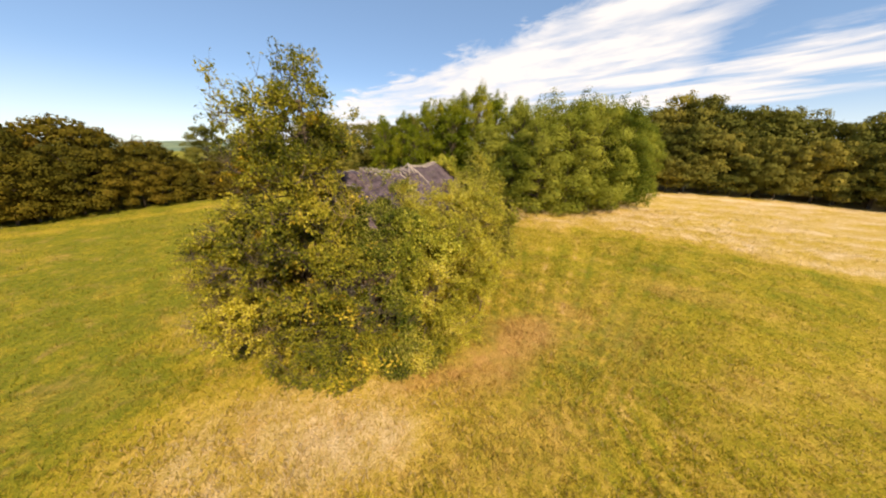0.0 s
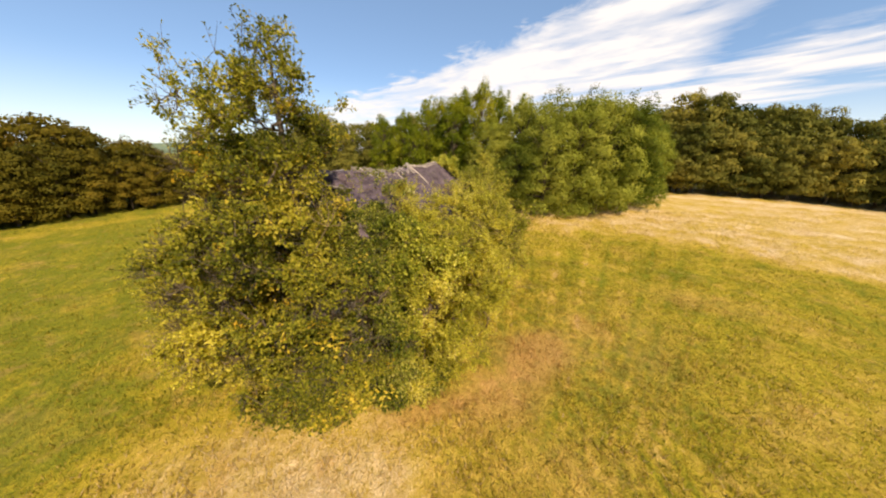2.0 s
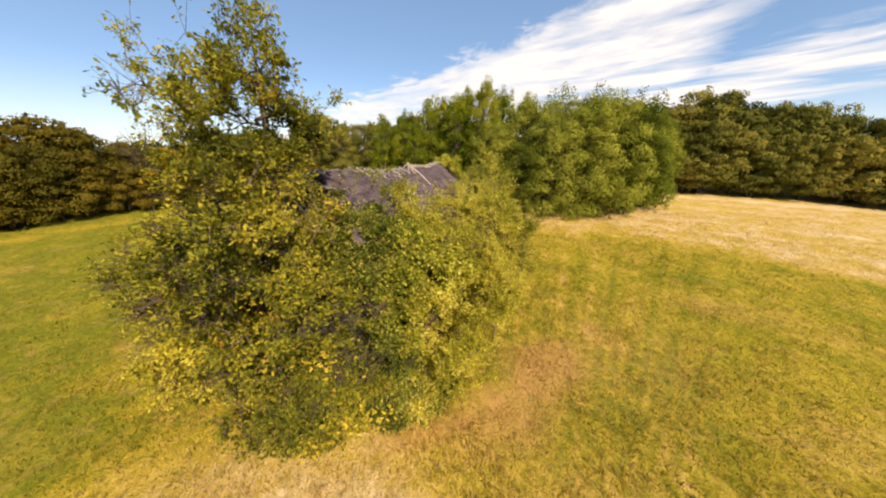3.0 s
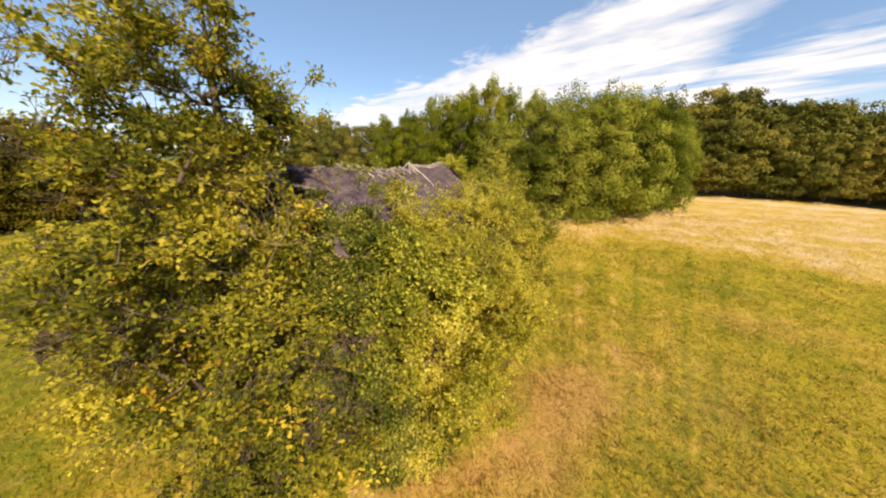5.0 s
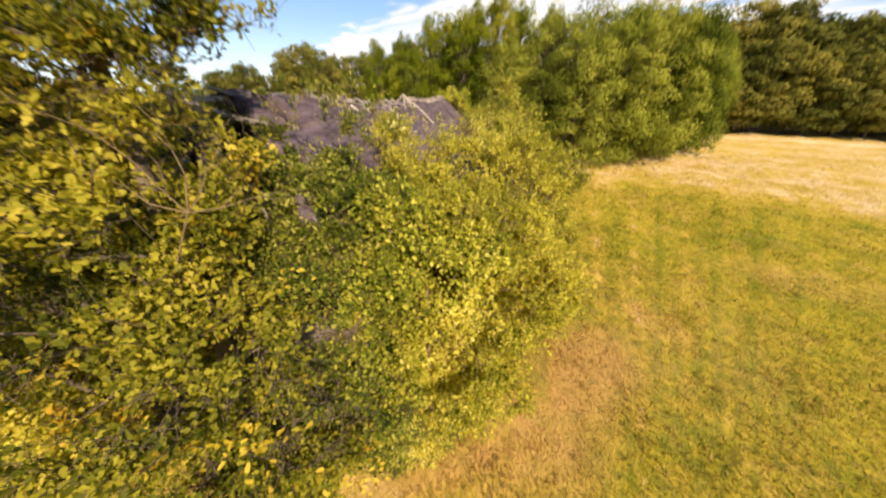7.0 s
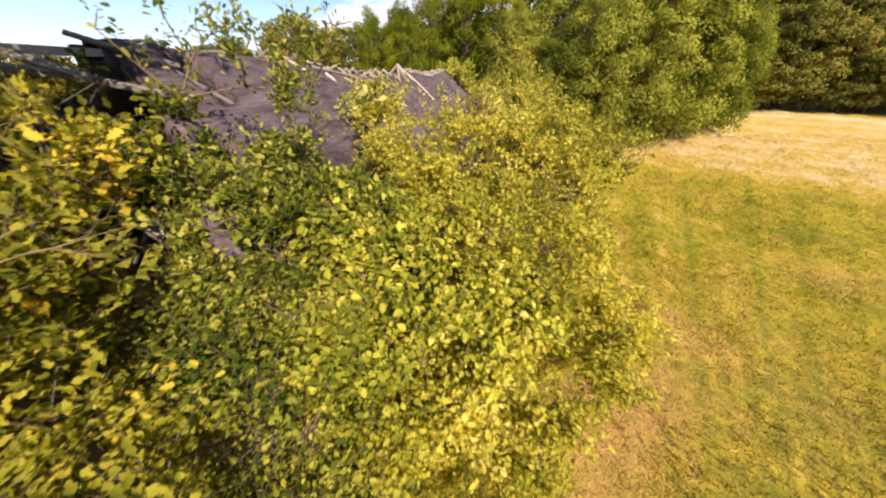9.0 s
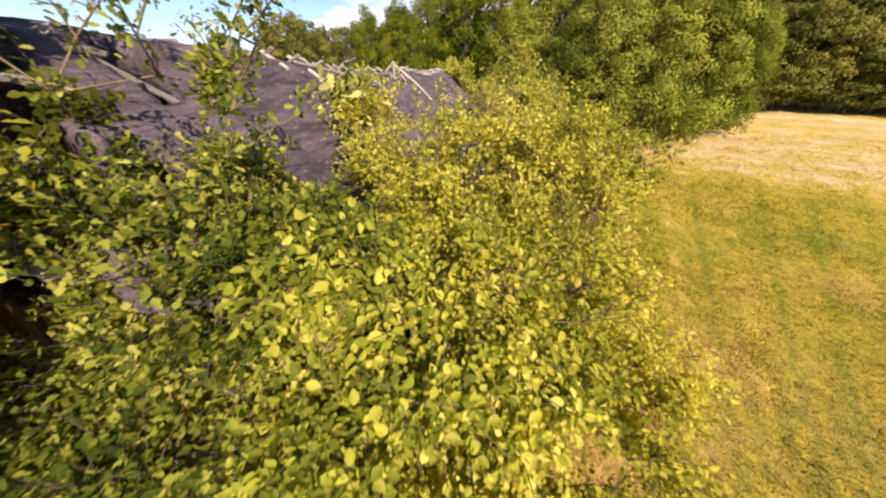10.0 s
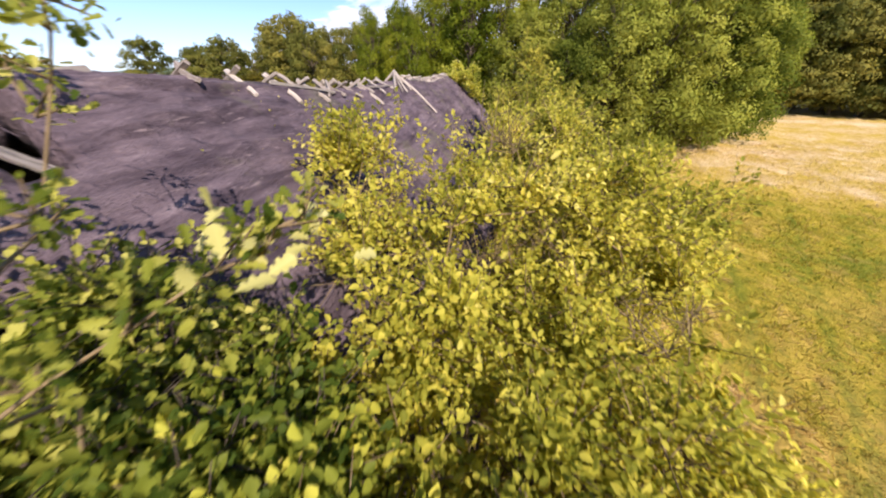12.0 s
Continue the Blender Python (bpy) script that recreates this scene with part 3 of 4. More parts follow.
def roof_z(u, v):
    """Top of the thatch: steep slopes, rounded ridge that sags from its near end, hipped far end."""
    sag = -0.10 * np.sin((v - V0) / (V1 - V0) * math.pi) + 0.05 * np.sin(v * 0.9) + 0.15 * np.exp(-((v - 0.6) / 2.4) ** 2)
    z = RIDGE + sag - SLOPE * (np.sqrt(u * u + 0.09) - 0.3)
    k = 0.3
    hip = RIDGE + 0.1 - 2.0 * (v - (V1 - 1.4))
    h = np.clip(0.5 + 0.5 * (hip - z) / k, 0, 1)
    return hip * (1 - h) + z * h - k * h * (1 - h)


def build_barn():
    barn = thing("thatched_barn", "derelict barn with sagging grey thatch, overgrown by bushes", "barn")
    barn.matrix_world = BARN
    # thatch
    us, vs = np.arange(-HALF, HALF + 0.01, 0.042), np.arange(V0, V1 + 0.01, 0.066)
    U, V = np.meshgrid(us, vs)
    u, v = U.ravel(), V.ravel()
    z = roof_z(u, v)
    p = np.stack([u, v, z], 1)
    down = np.abs(u) * 1.4
    course = (down / 0.42 + 0.10 * hash_noise(p * [0.2, 1, 0], 0.6, 2)) % 1.0
    torn = np.clip(0.5 + hash_noise(p * [1, 0.6, 1] + 7.0, 1.1, 2), 0, 1.4)
    rough = 0.055 * torn * (course ** 1.6 - 0.4) + 0.035 * hash_noise(p * [1, 0.5, 1], 2.2, 3) + 0.022 * hash_noise(p * [1, 0.3, 1], 10.0, 2) + 0.012 * hash_noise(p * [1, 0.35, 1], 24.0, 1)
    top = p + np.stack([0.7 * np.sign(u) * rough, 0 * u, 0.7 * rough], 1)
    rag = (np.abs(u) > HALF - 0.05) * rng.uniform(0, 0.16, len(u))
    top[:, 2] -= rag
    bot = np.stack([u * 0.97, v, z - 0.36], 1)
    nu, nv = len(us), len(vs)
    q = (np.arange(nv - 1)[:, None] * nu + np.arange(nu - 1)[None]).ravel()
    cu, cv = u[q] + 0.021, v[q] + 0.033
    hn = hash_noise(np.stack([cu, cv, 0 * cu], 1), 1.7, 3)
    ragged = cv < 0.22 + 0.22 * hn - 0.9 * np.clip(np.abs(cu) - 0.4, 0, 1.0)
    hole = ((cv - 0.55) / 0.2) ** 2 + ((cu - 0.42) / 0.34) ** 2 < 1 + 0.5 * hn
    hole |= ((cv + 0.1) / 0.14) ** 2 + ((cu - 1.0) / 0.2) ** 2 < 1 + 0.6 * hn
    keep = ~(hole | ragged)
    q = q[keep]
    n = len(u)
    topf = np.stack([q, q + 1, q + nu + 1, q + nu], 1)
    botf = topf[:, ::-1] + n
    edges = {}
    for f in topf.tolist():
        for a, b in zip(f, f[1:] + f[:1]):
            if (b, a) in edges:
                edges.pop((b, a))
            else:
                edges[(a, b)] = True
    side = [(b, a, a + n, b + n) for a, b in edges]
    me = mesh_from("thatch_roof", np.concatenate([top, bot]), topf.tolist() + botf.tolist() + side, THATCH, True)
    part_mesh("thatch_roof", me, barn, "weathered grey thatch with moss and worn courses")
    # loose straw on the near slope
    r = np.random.default_rng(5)
    k = 700
    su, sv = r.uniform(0.1, HALF - 0.1, k), V0 + 0.9 + (V1 - V0 - 3) * r.uniform(0, 1, k) ** 1.7
    sp = np.stack([su, sv, roof_z(su, sv) + 0.012 + 0.03 * r.uniform(size=k)], 1)
    fall = unit(np.stack([np.ones(k), 0.5 * r.normal(size=k), -0.95 + 0.12 * r.normal(size=k)], 1))
    nrm = unit(np.stack([np.full(k, 0.7), 0.2 * r.normal(size=k), np.full(k, 0.72)], 1))
    straw = (np.array([(0, .04, 0), (1, .025, .05), (1, -.025, .05), (0, -.04, 0)]), [(0, 3, 2, 1)])
    part_mesh("loose_straw", leaves("loose_straw", sp, fall, nrm, r.uniform(0.04, 0.12, k), straw, THATCH), barn)["kind"] = "stuff"
    k = 110
    su, sv = r.uniform(0.2, HALF - 0.1, k), r.uniform(0.3, 9, k)
    sp = np.stack([su, sv, roof_z(su, sv) + 0.05], 1)
    part_mesh("fallen_leaves", leaves("fallen_leaves", sp, r.normal(size=(k, 3)), np.tile([0.7, 0.1, 0.7], (k, 1)) + 0.2 * r.normal(size=(k, 3)), r.uniform(0.02, 0.038, k), LEAF_SIMPLE, BIRCH_LEAF), barn)["kind"] = "stuff"
    # walls
    wall_h = 2.05
    for name, x0, x1, y0, y1 in (("side_wall", 2.1, 2.4, V0 + 0.35, V1 - 0.5), ("side_wall", -2.4, -2.1, V0 + 0.35, V1 - 0.5),
                                 ("end_wall", -2.1, 2.1, V0 + 0.35, V0 + 0.62), ("end_wall", -2.1, 2.1, V1 - 0.8, V1 - 0.5)):
        bm = bmesh.new()
        bmesh.ops.create_cube(bm, size=1.0, matrix=Matrix.Translation(((x0 + x1) / 2, (y0 + y1) / 2, wall_h / 2 - 0.5)) @ Matrix.Diagonal((x1 - x0, y1 - y0, wall_h + 1.3, 1)))
        bmesh.ops.bevel(bm, geom=bm.edges[:], offset=0.02, segments=1)
        part(name, bm, PLASTER, barn)
    # gable boards
    for i in range(26):
        x = -2.3 + 0.2 * i + r.uniform(-0.02, 0.02)
        topz = min(3.55, RIDGE - 0.62 - SLOPE * abs(x)) + r.uniform(-0.25, 0.05)
        if topz < wall_h + 0.25 or r.uniform() < 0.12:
            continue
        bm = bmesh.new()
        bmesh.ops.create_cube(bm, size=1.0, matrix=Matrix.Diagonal((topz - wall_h + 0.1, 0.17, 0.028, 1)))
        bmesh.ops.bevel(bm, geom=bm.edges[:], offset=0.004, segments=1)
        ob = part("gable_board", bm, BROWN_WOOD, barn)
        ob.matrix_local = pose(x, V0 + 0.42 + r.uniform(-0.02, 0.02), (topz + wall_h) / 2, 0, -90, 90 + r.uniform(-2, 2))
    # rafters under the broken end and the plates
    bm = bmesh.new()
    bmesh.ops.create_cone(bm, cap_ends=True, segments=8, radius1=0.06, radius2=0.05, depth=3.5, matrix=Matrix.Rotation(math.pi / 2, 4, "Y"))
    raf = part("rafter", bm, OLD_WOOD, barn)
    first = True
    for v in (-0.62, -0.15, 0.3, 0.75, 1.3, 3.2, 6.0, 9.0, 12.0):
        for sgn in (1, -1):
            ob = raf if first else new("rafter", raf.data)
            ob.parent, first = barn, False
            ob.matrix_local = pose(sgn * 1.35, v, RIDGE - 0.47 - SLOPE * 1.35, 0, sgn * math.degrees(math.atan(SLOPE)), 0)
    return barn


def board(name, length, width, thick, mat, parent, taper=0.0):
    bm = bmesh.new()
    bmesh.ops.create_cube(bm, size=1.0, matrix=Matrix.Diagonal((length, width, thick, 1)))
    for vtx in bm.verts:
        if vtx.co.x > 0:
            vtx.co.y *= 1 - taper
            vtx.co.z *= 1 - taper
    bmesh.ops.bevel(bm, geom=bm.edges[:], offset=min(width, thick) * 0.28, segments=1)
    cuts = [e for e in bm.edges if abs(e.verts[0].co.x - e.verts[1].co.x) > length * 0.5]
    bmesh.ops.subdivide_edges(bm, edges=cuts, cuts=4)
    for vtx in bm.verts:
        t = vtx.co.x / length
        vtx.co.y += width * 0.28 * math.sin(t * 5 + length * 9) + width * 0.10 * noise.noise(vtx.co * 23)
        vtx.co.z += thick * 0.25 * math.sin(t * 4 + length * 5) + thick * 0.12 * noise.noise(vtx.co * 31)
    return part(name, bm, mat, parent)


barn = build_barn()


def between(ob, a, b, roll=0.0):
    a, b = Vector(a), Vector(b)
    rot = (b - a).to_track_quat("X", "Z").to_matrix().to_4x4()
    ob.matrix_local = Matrix.Translation((a + b) / 2) @ rot @ Matrix.Rotation(radians(roll), 4, "X")


def roof_point(u, v, lift=0.05):
    return (u, v, float(roof_z(np.array([u]), np.array([v]))[0]) + lift)


def pole(name, a, b, width, thick, roll=0.0, mat=GREY_WOOD):
    """A weathered pole of the barn from a to b."""
    between(board(name, (Vector(b) - Vector(a)).length, width, thick, mat, barn, 0.25), a, b, roll)


def ridge_sticks():
    """Crossed poles that ride the ridge and hold the thatch, many of them slipped."""
    r = np.random.default_rng(3)
    # near half: stout sticks that slant down the sunny slope, each with a short partner beyond the ridge
    for v, fu, fv in ((2.2, 0.30, 1.95), (2.78, 0.42, 2.43), (3.38, 0.48, 3.08), (3.6, 0.26, 3.5), (4.05, 0.46, 3.8), (4.45, 0.3, 4.2), (4.8, 0.36, 4.48), (4.85, 0.34, 4.05), (5.25, 0.4, 5.05), (5.82, 0.58, 5.68), (6.1, 0.34, 5.75), (6.7, 0.4, 6.3), (7.2, 0.36, 6.95)):
        pole("ridge_stick", roof_point(-0.12, v, 0.09 + r.uniform(0, 0.05)), roof_point(fu, fv, 0.05), r.uniform(0.045, 0.06), 0.04, r.uniform(0, 90))
        if r.uniform() < 0.7:
            pole("ridge_stick", roof_point(0.12, v - 0.1, 0.09 + r.uniform(0, 0.06)), roof_point(-0.34, v + r.uniform(-0.2, 0.1), 0.05), 0.045, 0.035, r.uniform(0, 90))
    # far half: short close-set pairs
    v = 9.2
    while v < V1 - 1.3:
        for sgn in (1, -1):
            if r.uniform() < 0.9:
                pole("ridge_stick", roof_point(-sgn * r.uniform(0.09, 0.15), v + r.uniform(-0.06, 0.06), r.uniform(0.07, 0.13)), roof_point(sgn * r.uniform(0.16, 0.26), v + r.uniform(-0.2, 0.1), 0.045), 0.05, 0.036, r.uniform(0, 90))
        v += r.uniform(0.26, 0.5)
    # a loose sheaf of poles meets on the ridge, the longest slides down the slope
    for top, foot, w in ((0.20, (1.12, 8.3), 0.065), (0.21, (0.50, 8.05), 0.045), (0.22, (0.52, 7.65), 0.05), (0.20, (0.48, 7.3), 0.05), (0.19, (0.42, 6.95), 0.045), (0.18, (-0.45, 8.2), 0.045)):
        pole("fallen_pole", roof_point(-0.06, 8.4, top), roof_point(*foot), w, 0.045, r.uniform(0, 90))
    # battens lying along the ridge
    for v in (3.0, 5.9, 9.0):
        pole("ridge_pole", roof_point(0.2, v, 0.06), roof_point(0.26 + r.uniform(-0.06, 0.06), v + 1.3, 0.06), 0.035, 0.035, 0, OLD_WOOD)


ridge_sticks()

between(board("ridge_pole", 2.2, 0.06, 0.06, OLD_WOOD, barn, 0.2), (0.02, -0.8, RIDGE + 0.06), (0.0, 1.4, RIDGE + 0.12))
between(board("gable_pole", 1.5, 0.05, 0.05, OLD_WOOD, barn, 0.2), (-0.75, -0.3, RIDGE + 0.02), (0.72, -0.1, RIDGE - 0.22), 15)
for a, b, roll in (((-0.1, 0.0, RIDGE + 0.2), (0.3, 0.5, RIDGE - 0.02), 20), ((-0.12, -0.6, RIDGE + 0.17), (0.3, -0.25, RIDGE - 0.12), 35), ((0.14, 0.3, RIDGE + 0.08), (0.82, 0.72, RIDGE - 0.5), 10), ((-0.3, 0.2, RIDGE + 0.06), (0.25, 0.28, RIDGE + 0.1), 60)):
    between(board("hip_board", (Vector(b) - Vector(a)).length, 0.075, 0.022, OLD_WOOD, barn, 0.1), a, b, roll)

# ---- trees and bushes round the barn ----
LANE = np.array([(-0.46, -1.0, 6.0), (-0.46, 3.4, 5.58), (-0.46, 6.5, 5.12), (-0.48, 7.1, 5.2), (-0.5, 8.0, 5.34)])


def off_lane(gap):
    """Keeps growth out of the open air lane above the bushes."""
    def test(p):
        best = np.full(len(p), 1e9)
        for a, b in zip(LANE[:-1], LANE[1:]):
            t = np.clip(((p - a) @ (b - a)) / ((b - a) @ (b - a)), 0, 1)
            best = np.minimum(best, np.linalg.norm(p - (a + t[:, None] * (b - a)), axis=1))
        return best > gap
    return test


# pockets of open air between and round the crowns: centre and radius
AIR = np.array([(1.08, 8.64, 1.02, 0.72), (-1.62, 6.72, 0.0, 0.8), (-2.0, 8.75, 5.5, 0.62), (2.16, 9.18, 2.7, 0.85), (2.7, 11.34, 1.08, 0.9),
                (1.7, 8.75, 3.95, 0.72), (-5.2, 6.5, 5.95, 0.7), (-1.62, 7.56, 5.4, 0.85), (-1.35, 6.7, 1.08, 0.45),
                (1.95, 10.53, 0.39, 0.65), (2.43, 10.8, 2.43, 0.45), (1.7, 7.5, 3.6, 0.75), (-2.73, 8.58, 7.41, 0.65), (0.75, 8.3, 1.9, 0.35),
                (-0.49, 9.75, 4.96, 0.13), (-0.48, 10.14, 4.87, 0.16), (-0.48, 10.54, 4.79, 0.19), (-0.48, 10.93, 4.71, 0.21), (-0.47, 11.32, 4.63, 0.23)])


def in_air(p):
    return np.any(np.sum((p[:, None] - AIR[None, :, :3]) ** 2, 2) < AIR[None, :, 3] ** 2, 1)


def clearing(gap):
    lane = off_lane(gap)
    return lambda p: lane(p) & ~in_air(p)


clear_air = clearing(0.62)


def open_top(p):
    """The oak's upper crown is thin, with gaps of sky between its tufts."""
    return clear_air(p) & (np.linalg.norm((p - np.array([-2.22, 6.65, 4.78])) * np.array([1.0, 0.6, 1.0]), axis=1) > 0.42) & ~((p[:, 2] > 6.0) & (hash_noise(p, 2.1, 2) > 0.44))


oak = plant("oak_tree", "young oak with green and yellowing lobed leaves beside the barn gable", "tree",
            [(-2.75, 7.35, -0.65), (-2.8, 7.3, 0.6), (-2.9, 7.25, 1.9), (-2.85, 7.25, 3.2), (-3.0, 7.35, 4.3), (-3.2, 7.6, 5.4), (-3.4, 7.9, 6.4), (-3.5, 8.1, 7.1), (-3.6, 8.3, 7.7)],
            [(-3.5, 8.1, 7.15, 0.6, 0.6, 0.7), (-3.5, 8.1, 6.9, 0.55, 0.55, 0.7), (-4.1, 8.0, 6.6, 0.8, 0.6, 0.4), (-3.3, 7.9, 5.9, 0.9, 0.8, 0.5), (-4.5, 7.9, 6.7, 0.7, 0.7, 0.4), (-3.15, 7.6, 4.6, 0.5, 0.4, 0.6), (-2.6, 7.55, 4.1, 0.45, 0.35, 0.45), (-3.5, 7.7, 6.3, 0.9, 1.0, 0.6), (-2.8, 8.6, 6.3, 0.7, 0.7, 0.5), (-4.7, 7.4, 6.0, 0.8, 0.8, 0.45),
             (-3.7, 7.3, 5.3, 1.1, 1.0, 0.7), (-3.8, 7.0, 4.2, 1.5, 1.1, 0.8), (-3.3, 6.8, 3.1, 1.6, 1.0, 0.8), (-4.9, 7.3, 3.5, 1.2, 1.0, 0.9), (-2.5, 7.0, 3.2, 0.7, 0.7, 0.7),
             (-2.4, 6.9, 0.8, 1.0, 0.6, 0.7), (-3.5, 7.0, 0.9, 1.2, 0.7, 0.7), (-2.2, 7.0, 1.9, 1.0, 0.6, 0.6), (-4.5, 7.6, 1.9, 0.8, 0.7, 0.8), (-2.6, 7.2, 0.2, 0.8, 0.4, 0.45), (-2.7, 6.85, 0.5, 1.1, 0.5, 0.6), (-3.2, 6.75, 1.6, 1.2, 0.6, 0.7), (-2.3, 6.75, 1.2, 0.8, 0.45, 0.6),
             (-3.9, 6.7, 5.75, 0.7, 0.6, 0.45), (-2.6, 7.85, 4.6, 0.35, 0.3, 0.32), (-4.1, 6.9, 6.5, 0.7, 0.6, 0.35), (-3.2, 7.3, 6.9, 0.6, 0.6, 0.4)],
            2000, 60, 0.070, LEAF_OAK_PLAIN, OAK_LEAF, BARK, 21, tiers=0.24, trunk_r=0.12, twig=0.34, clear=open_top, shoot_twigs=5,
            shoots=[(-2.6, 8.75, 4.95), (-2.5, 8.7, 4.85), (-2.75, 8.9, 5.0), (-2.7, 8.85, 4.8), (-2.9, 8.7, 5.15), (-2.85, 8.6, 4.7), (-2.6, 8.5, 4.6), (-2.32, 7.86, 4.8), (-2.42, 7.9, 4.95), (-2.62, 7.95, 5.0), (-2.8, 8.05, 4.95), (-2.5, 7.7, 4.6), (-2.9, 7.9, 5.2), (-5.28, 7.9, 7.7), (-5.1, 7.5, 7.4), (-5.0, 7.3, 7.0), (-5.4, 8.1, 6.8), (-5.1, 8.0, 7.3), (-4.6, 7.4, 6.8), (-4.6, 7.7, 7.1), (-4.6, 7.6, 6.5), (-4.5, 7.9, 6.7), (-4.4, 8.0, 7.1), (-3.9, 7.2, 6.4), (-3.9, 7.1, 7.4), (-4.1, 8.1, 7.4), (-3.7, 7.6, 7.8), (-3.5, 8.0, 8.1), (-3.0, 7.1, 7.7), (-3.0, 7.6, 7.8), (-3.2, 8.0, 7.4), (-2.9, 7.4, 6.9), (-5.4, 8.2, 6.5), (-4.6, 8.2, 7.3), (-3.4, 7.1, 7.2), (-3.2, 7.1, 7.5), (-2.8, 7.8, 6.6), (-2.7, 8.2, 6.6),
                    (-3.35, 8.2, 7.95), (-3.9, 8.2, 7.75), (-3.6, 8.3, 8.0), (-2.6, 9.3, 6.9), (-2.5, 9.5, 6.9)])


def bare_branch(parent, base, start, ends, seed, radius=0.018, name="dead_branch", forks=2):
    """A leafless forked branch, pale and broken."""
    q = np.random.default_rng(seed)
    a, b, ra, rb = [], [], [], []

    def fork(p, e, r0, depth):
        p, e = np.array(p, float), np.array(e, float)
        mid = (p + e) / 2 + q.normal(size=3) * 0.1 * np.linalg.norm(e - p)
        for u, v, f, g in ((p, mid, 1.0, 0.8), (mid, e, 0.8, 0.45)):
            a.append(u - base), b.append(v - base), ra.append(r0 * f), rb.append(r0 * g)
        if depth:
            for o in (mid, e, e):
                d = unit(e - p) * np.linalg.norm(e - p) * 0.42 + q.normal(size=3) * 0.26 * np.linalg.norm(e - p)
                fork(o, o + d, r0 * 0.5, depth - 1)

    for e in ends:
        fork(start, e, radius, forks)
    part_mesh(name, tubes(name, np.array(a), np.array(b), np.array(ra), np.array(rb), PALE_BARK, 5), parent, "bare pale dead branch")


OAK_FOOT = np.array([-2.75, 7.35, -0.65])
bare_branch(oak, OAK_FOOT, (-2.34, 6.88, 4.57), [(-2.62, 6.8, 4.8), (-2.5, 6.82, 4.95), (-2.35, 6.98, 5.02), (-2.22, 7.05, 4.84), (-2.0, 7.12, 4.6)], 5, 0.0075, forks=3)
bare_branch(oak, OAK_FOOT, (-2.82, 7.25, 3.3), [(-2.34, 6.88, 4.57)], 8, 0.015, forks=0)

sapling = plant("oak_sapling", "thin oak sapling with pale lobed leaves standing before the thatch", "tree",
      [(-1.6, 7.9, -0.5), (-1.6, 7.9, 1.2), (-1.58, 7.9, 2.8), (-1.52, 8.1, 3.9), (-1.46, 8.3, 4.45), (-1.43, 8.38, 4.65)],
      [(-1.44, 8.32, 4.97, 0.09, 0.09, 0.16)],
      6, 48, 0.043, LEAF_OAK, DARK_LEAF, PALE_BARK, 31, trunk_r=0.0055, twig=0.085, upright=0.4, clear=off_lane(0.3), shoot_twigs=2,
      shoots=[(-1.36, 8.2, 4.78), (-1.22, 8.24, 4.87), (-1.08, 8.3, 4.94), (-0.98, 8.42, 4.99), (-0.93, 8.46, 5.03), (-0.88, 8.52, 5.04), (-0.92, 8.5, 4.98), (-0.83, 8.55, 5.05),
              (-1.6, 8.65, 4.98), (-1.76, 8.94, 5.24), (-1.87, 9.03, 5.37), (-1.55, 8.85, 5.34), (-1.42, 8.79, 5.44), (-1.36, 8.75, 5.5), (-1.5, 8.84, 5.48), (-1.33, 8.1, 4.8), (-1.37, 8.43, 5.14), (-1.43, 8.4, 5.2), (-1.3, 8.45, 5.1),
              (-1.22, 8.18, 5.08), (-1.1, 8.14, 5.2), (-1.04, 8.1, 5.28), (-0.98, 8.06, 5.38), (-1.12, 8.08, 5.22), (-1.72, 8.42, 5.42), (-1.7, 8.4, 5.11), (-1.26, 8.12, 4.98), (-2.0, 8.2, 5.05), (-2.25, 8.13, 5.39), (-2.15, 8.2, 5.2),
              (-1.6, 8.24, 5.24), (-1.66, 8.3, 5.36), (-1.54, 8.28, 5.4), (-1.6, 8.36, 5.46), (-1.5, 8.22, 5.34), (-1.68, 8.2, 5.44), (-2.02, 8.44, 5.26), (-2.1, 8.5, 5.38), (-1.96, 8.5, 5.42), (-2.06, 8.4, 5.48), (-1.9, 8.46, 5.36)])


def leaf_spray(parent, base, centre, spread, n, size, mat, seed, first_label):
    """Single large lobed leaves on one sprig, each a part of its tree."""
    q = np.random.default_rng(seed)
    for k in range(n):
        at = q.normal(size=(1, 3)) * np.array(spread) + np.array(centre) - base
        way = q.normal(size=(1, 3)) * np.array([1, 1, 0.5]) + np.array([0.4, 0.2, 0.3])
        part_mesh("leaf", leaves("leaf", at, way, np.array([[0.1, -0.6, 0.8]]) + 0.35 * q.normal(size=(1, 3)), size * q.uniform(0.75, 1.2, 1), LEAF_OAK, mat), parent, first_label if k == 0 else "")


SAPLING_FOOT = np.array([-1.6, 7.9, -0.5])
leaf_spray(sapling, SAPLING_FOOT, (-0.9, 8.48, 5.02), (0.085, 0.07, 0.035), 22, 0.07, PALE_OAK, 17, "pale yellow lobed leaf")
leaf_spray(oak, OAK_FOOT, (-2.34, 7.84, 4.84), (0.11, 0.10, 0.08), 30, 0.075, GOLD_LEAF, 18, "golden yellow lobed leaf")
leaf_spray(oak, OAK_FOOT, (-1.85, 7.1, 3.8), (0.13, 0.12, 0.12), 14, 0.055, GOLD_LEAF, 19, "golden yellow lobed leaf")
leaf_spray(oak, OAK_FOOT, (-2.5, 6.75, 3.5), (0.16, 0.14, 0.10), 30, 0.06, GOLD_LEAF, 20, "golden yellow lobed leaf")
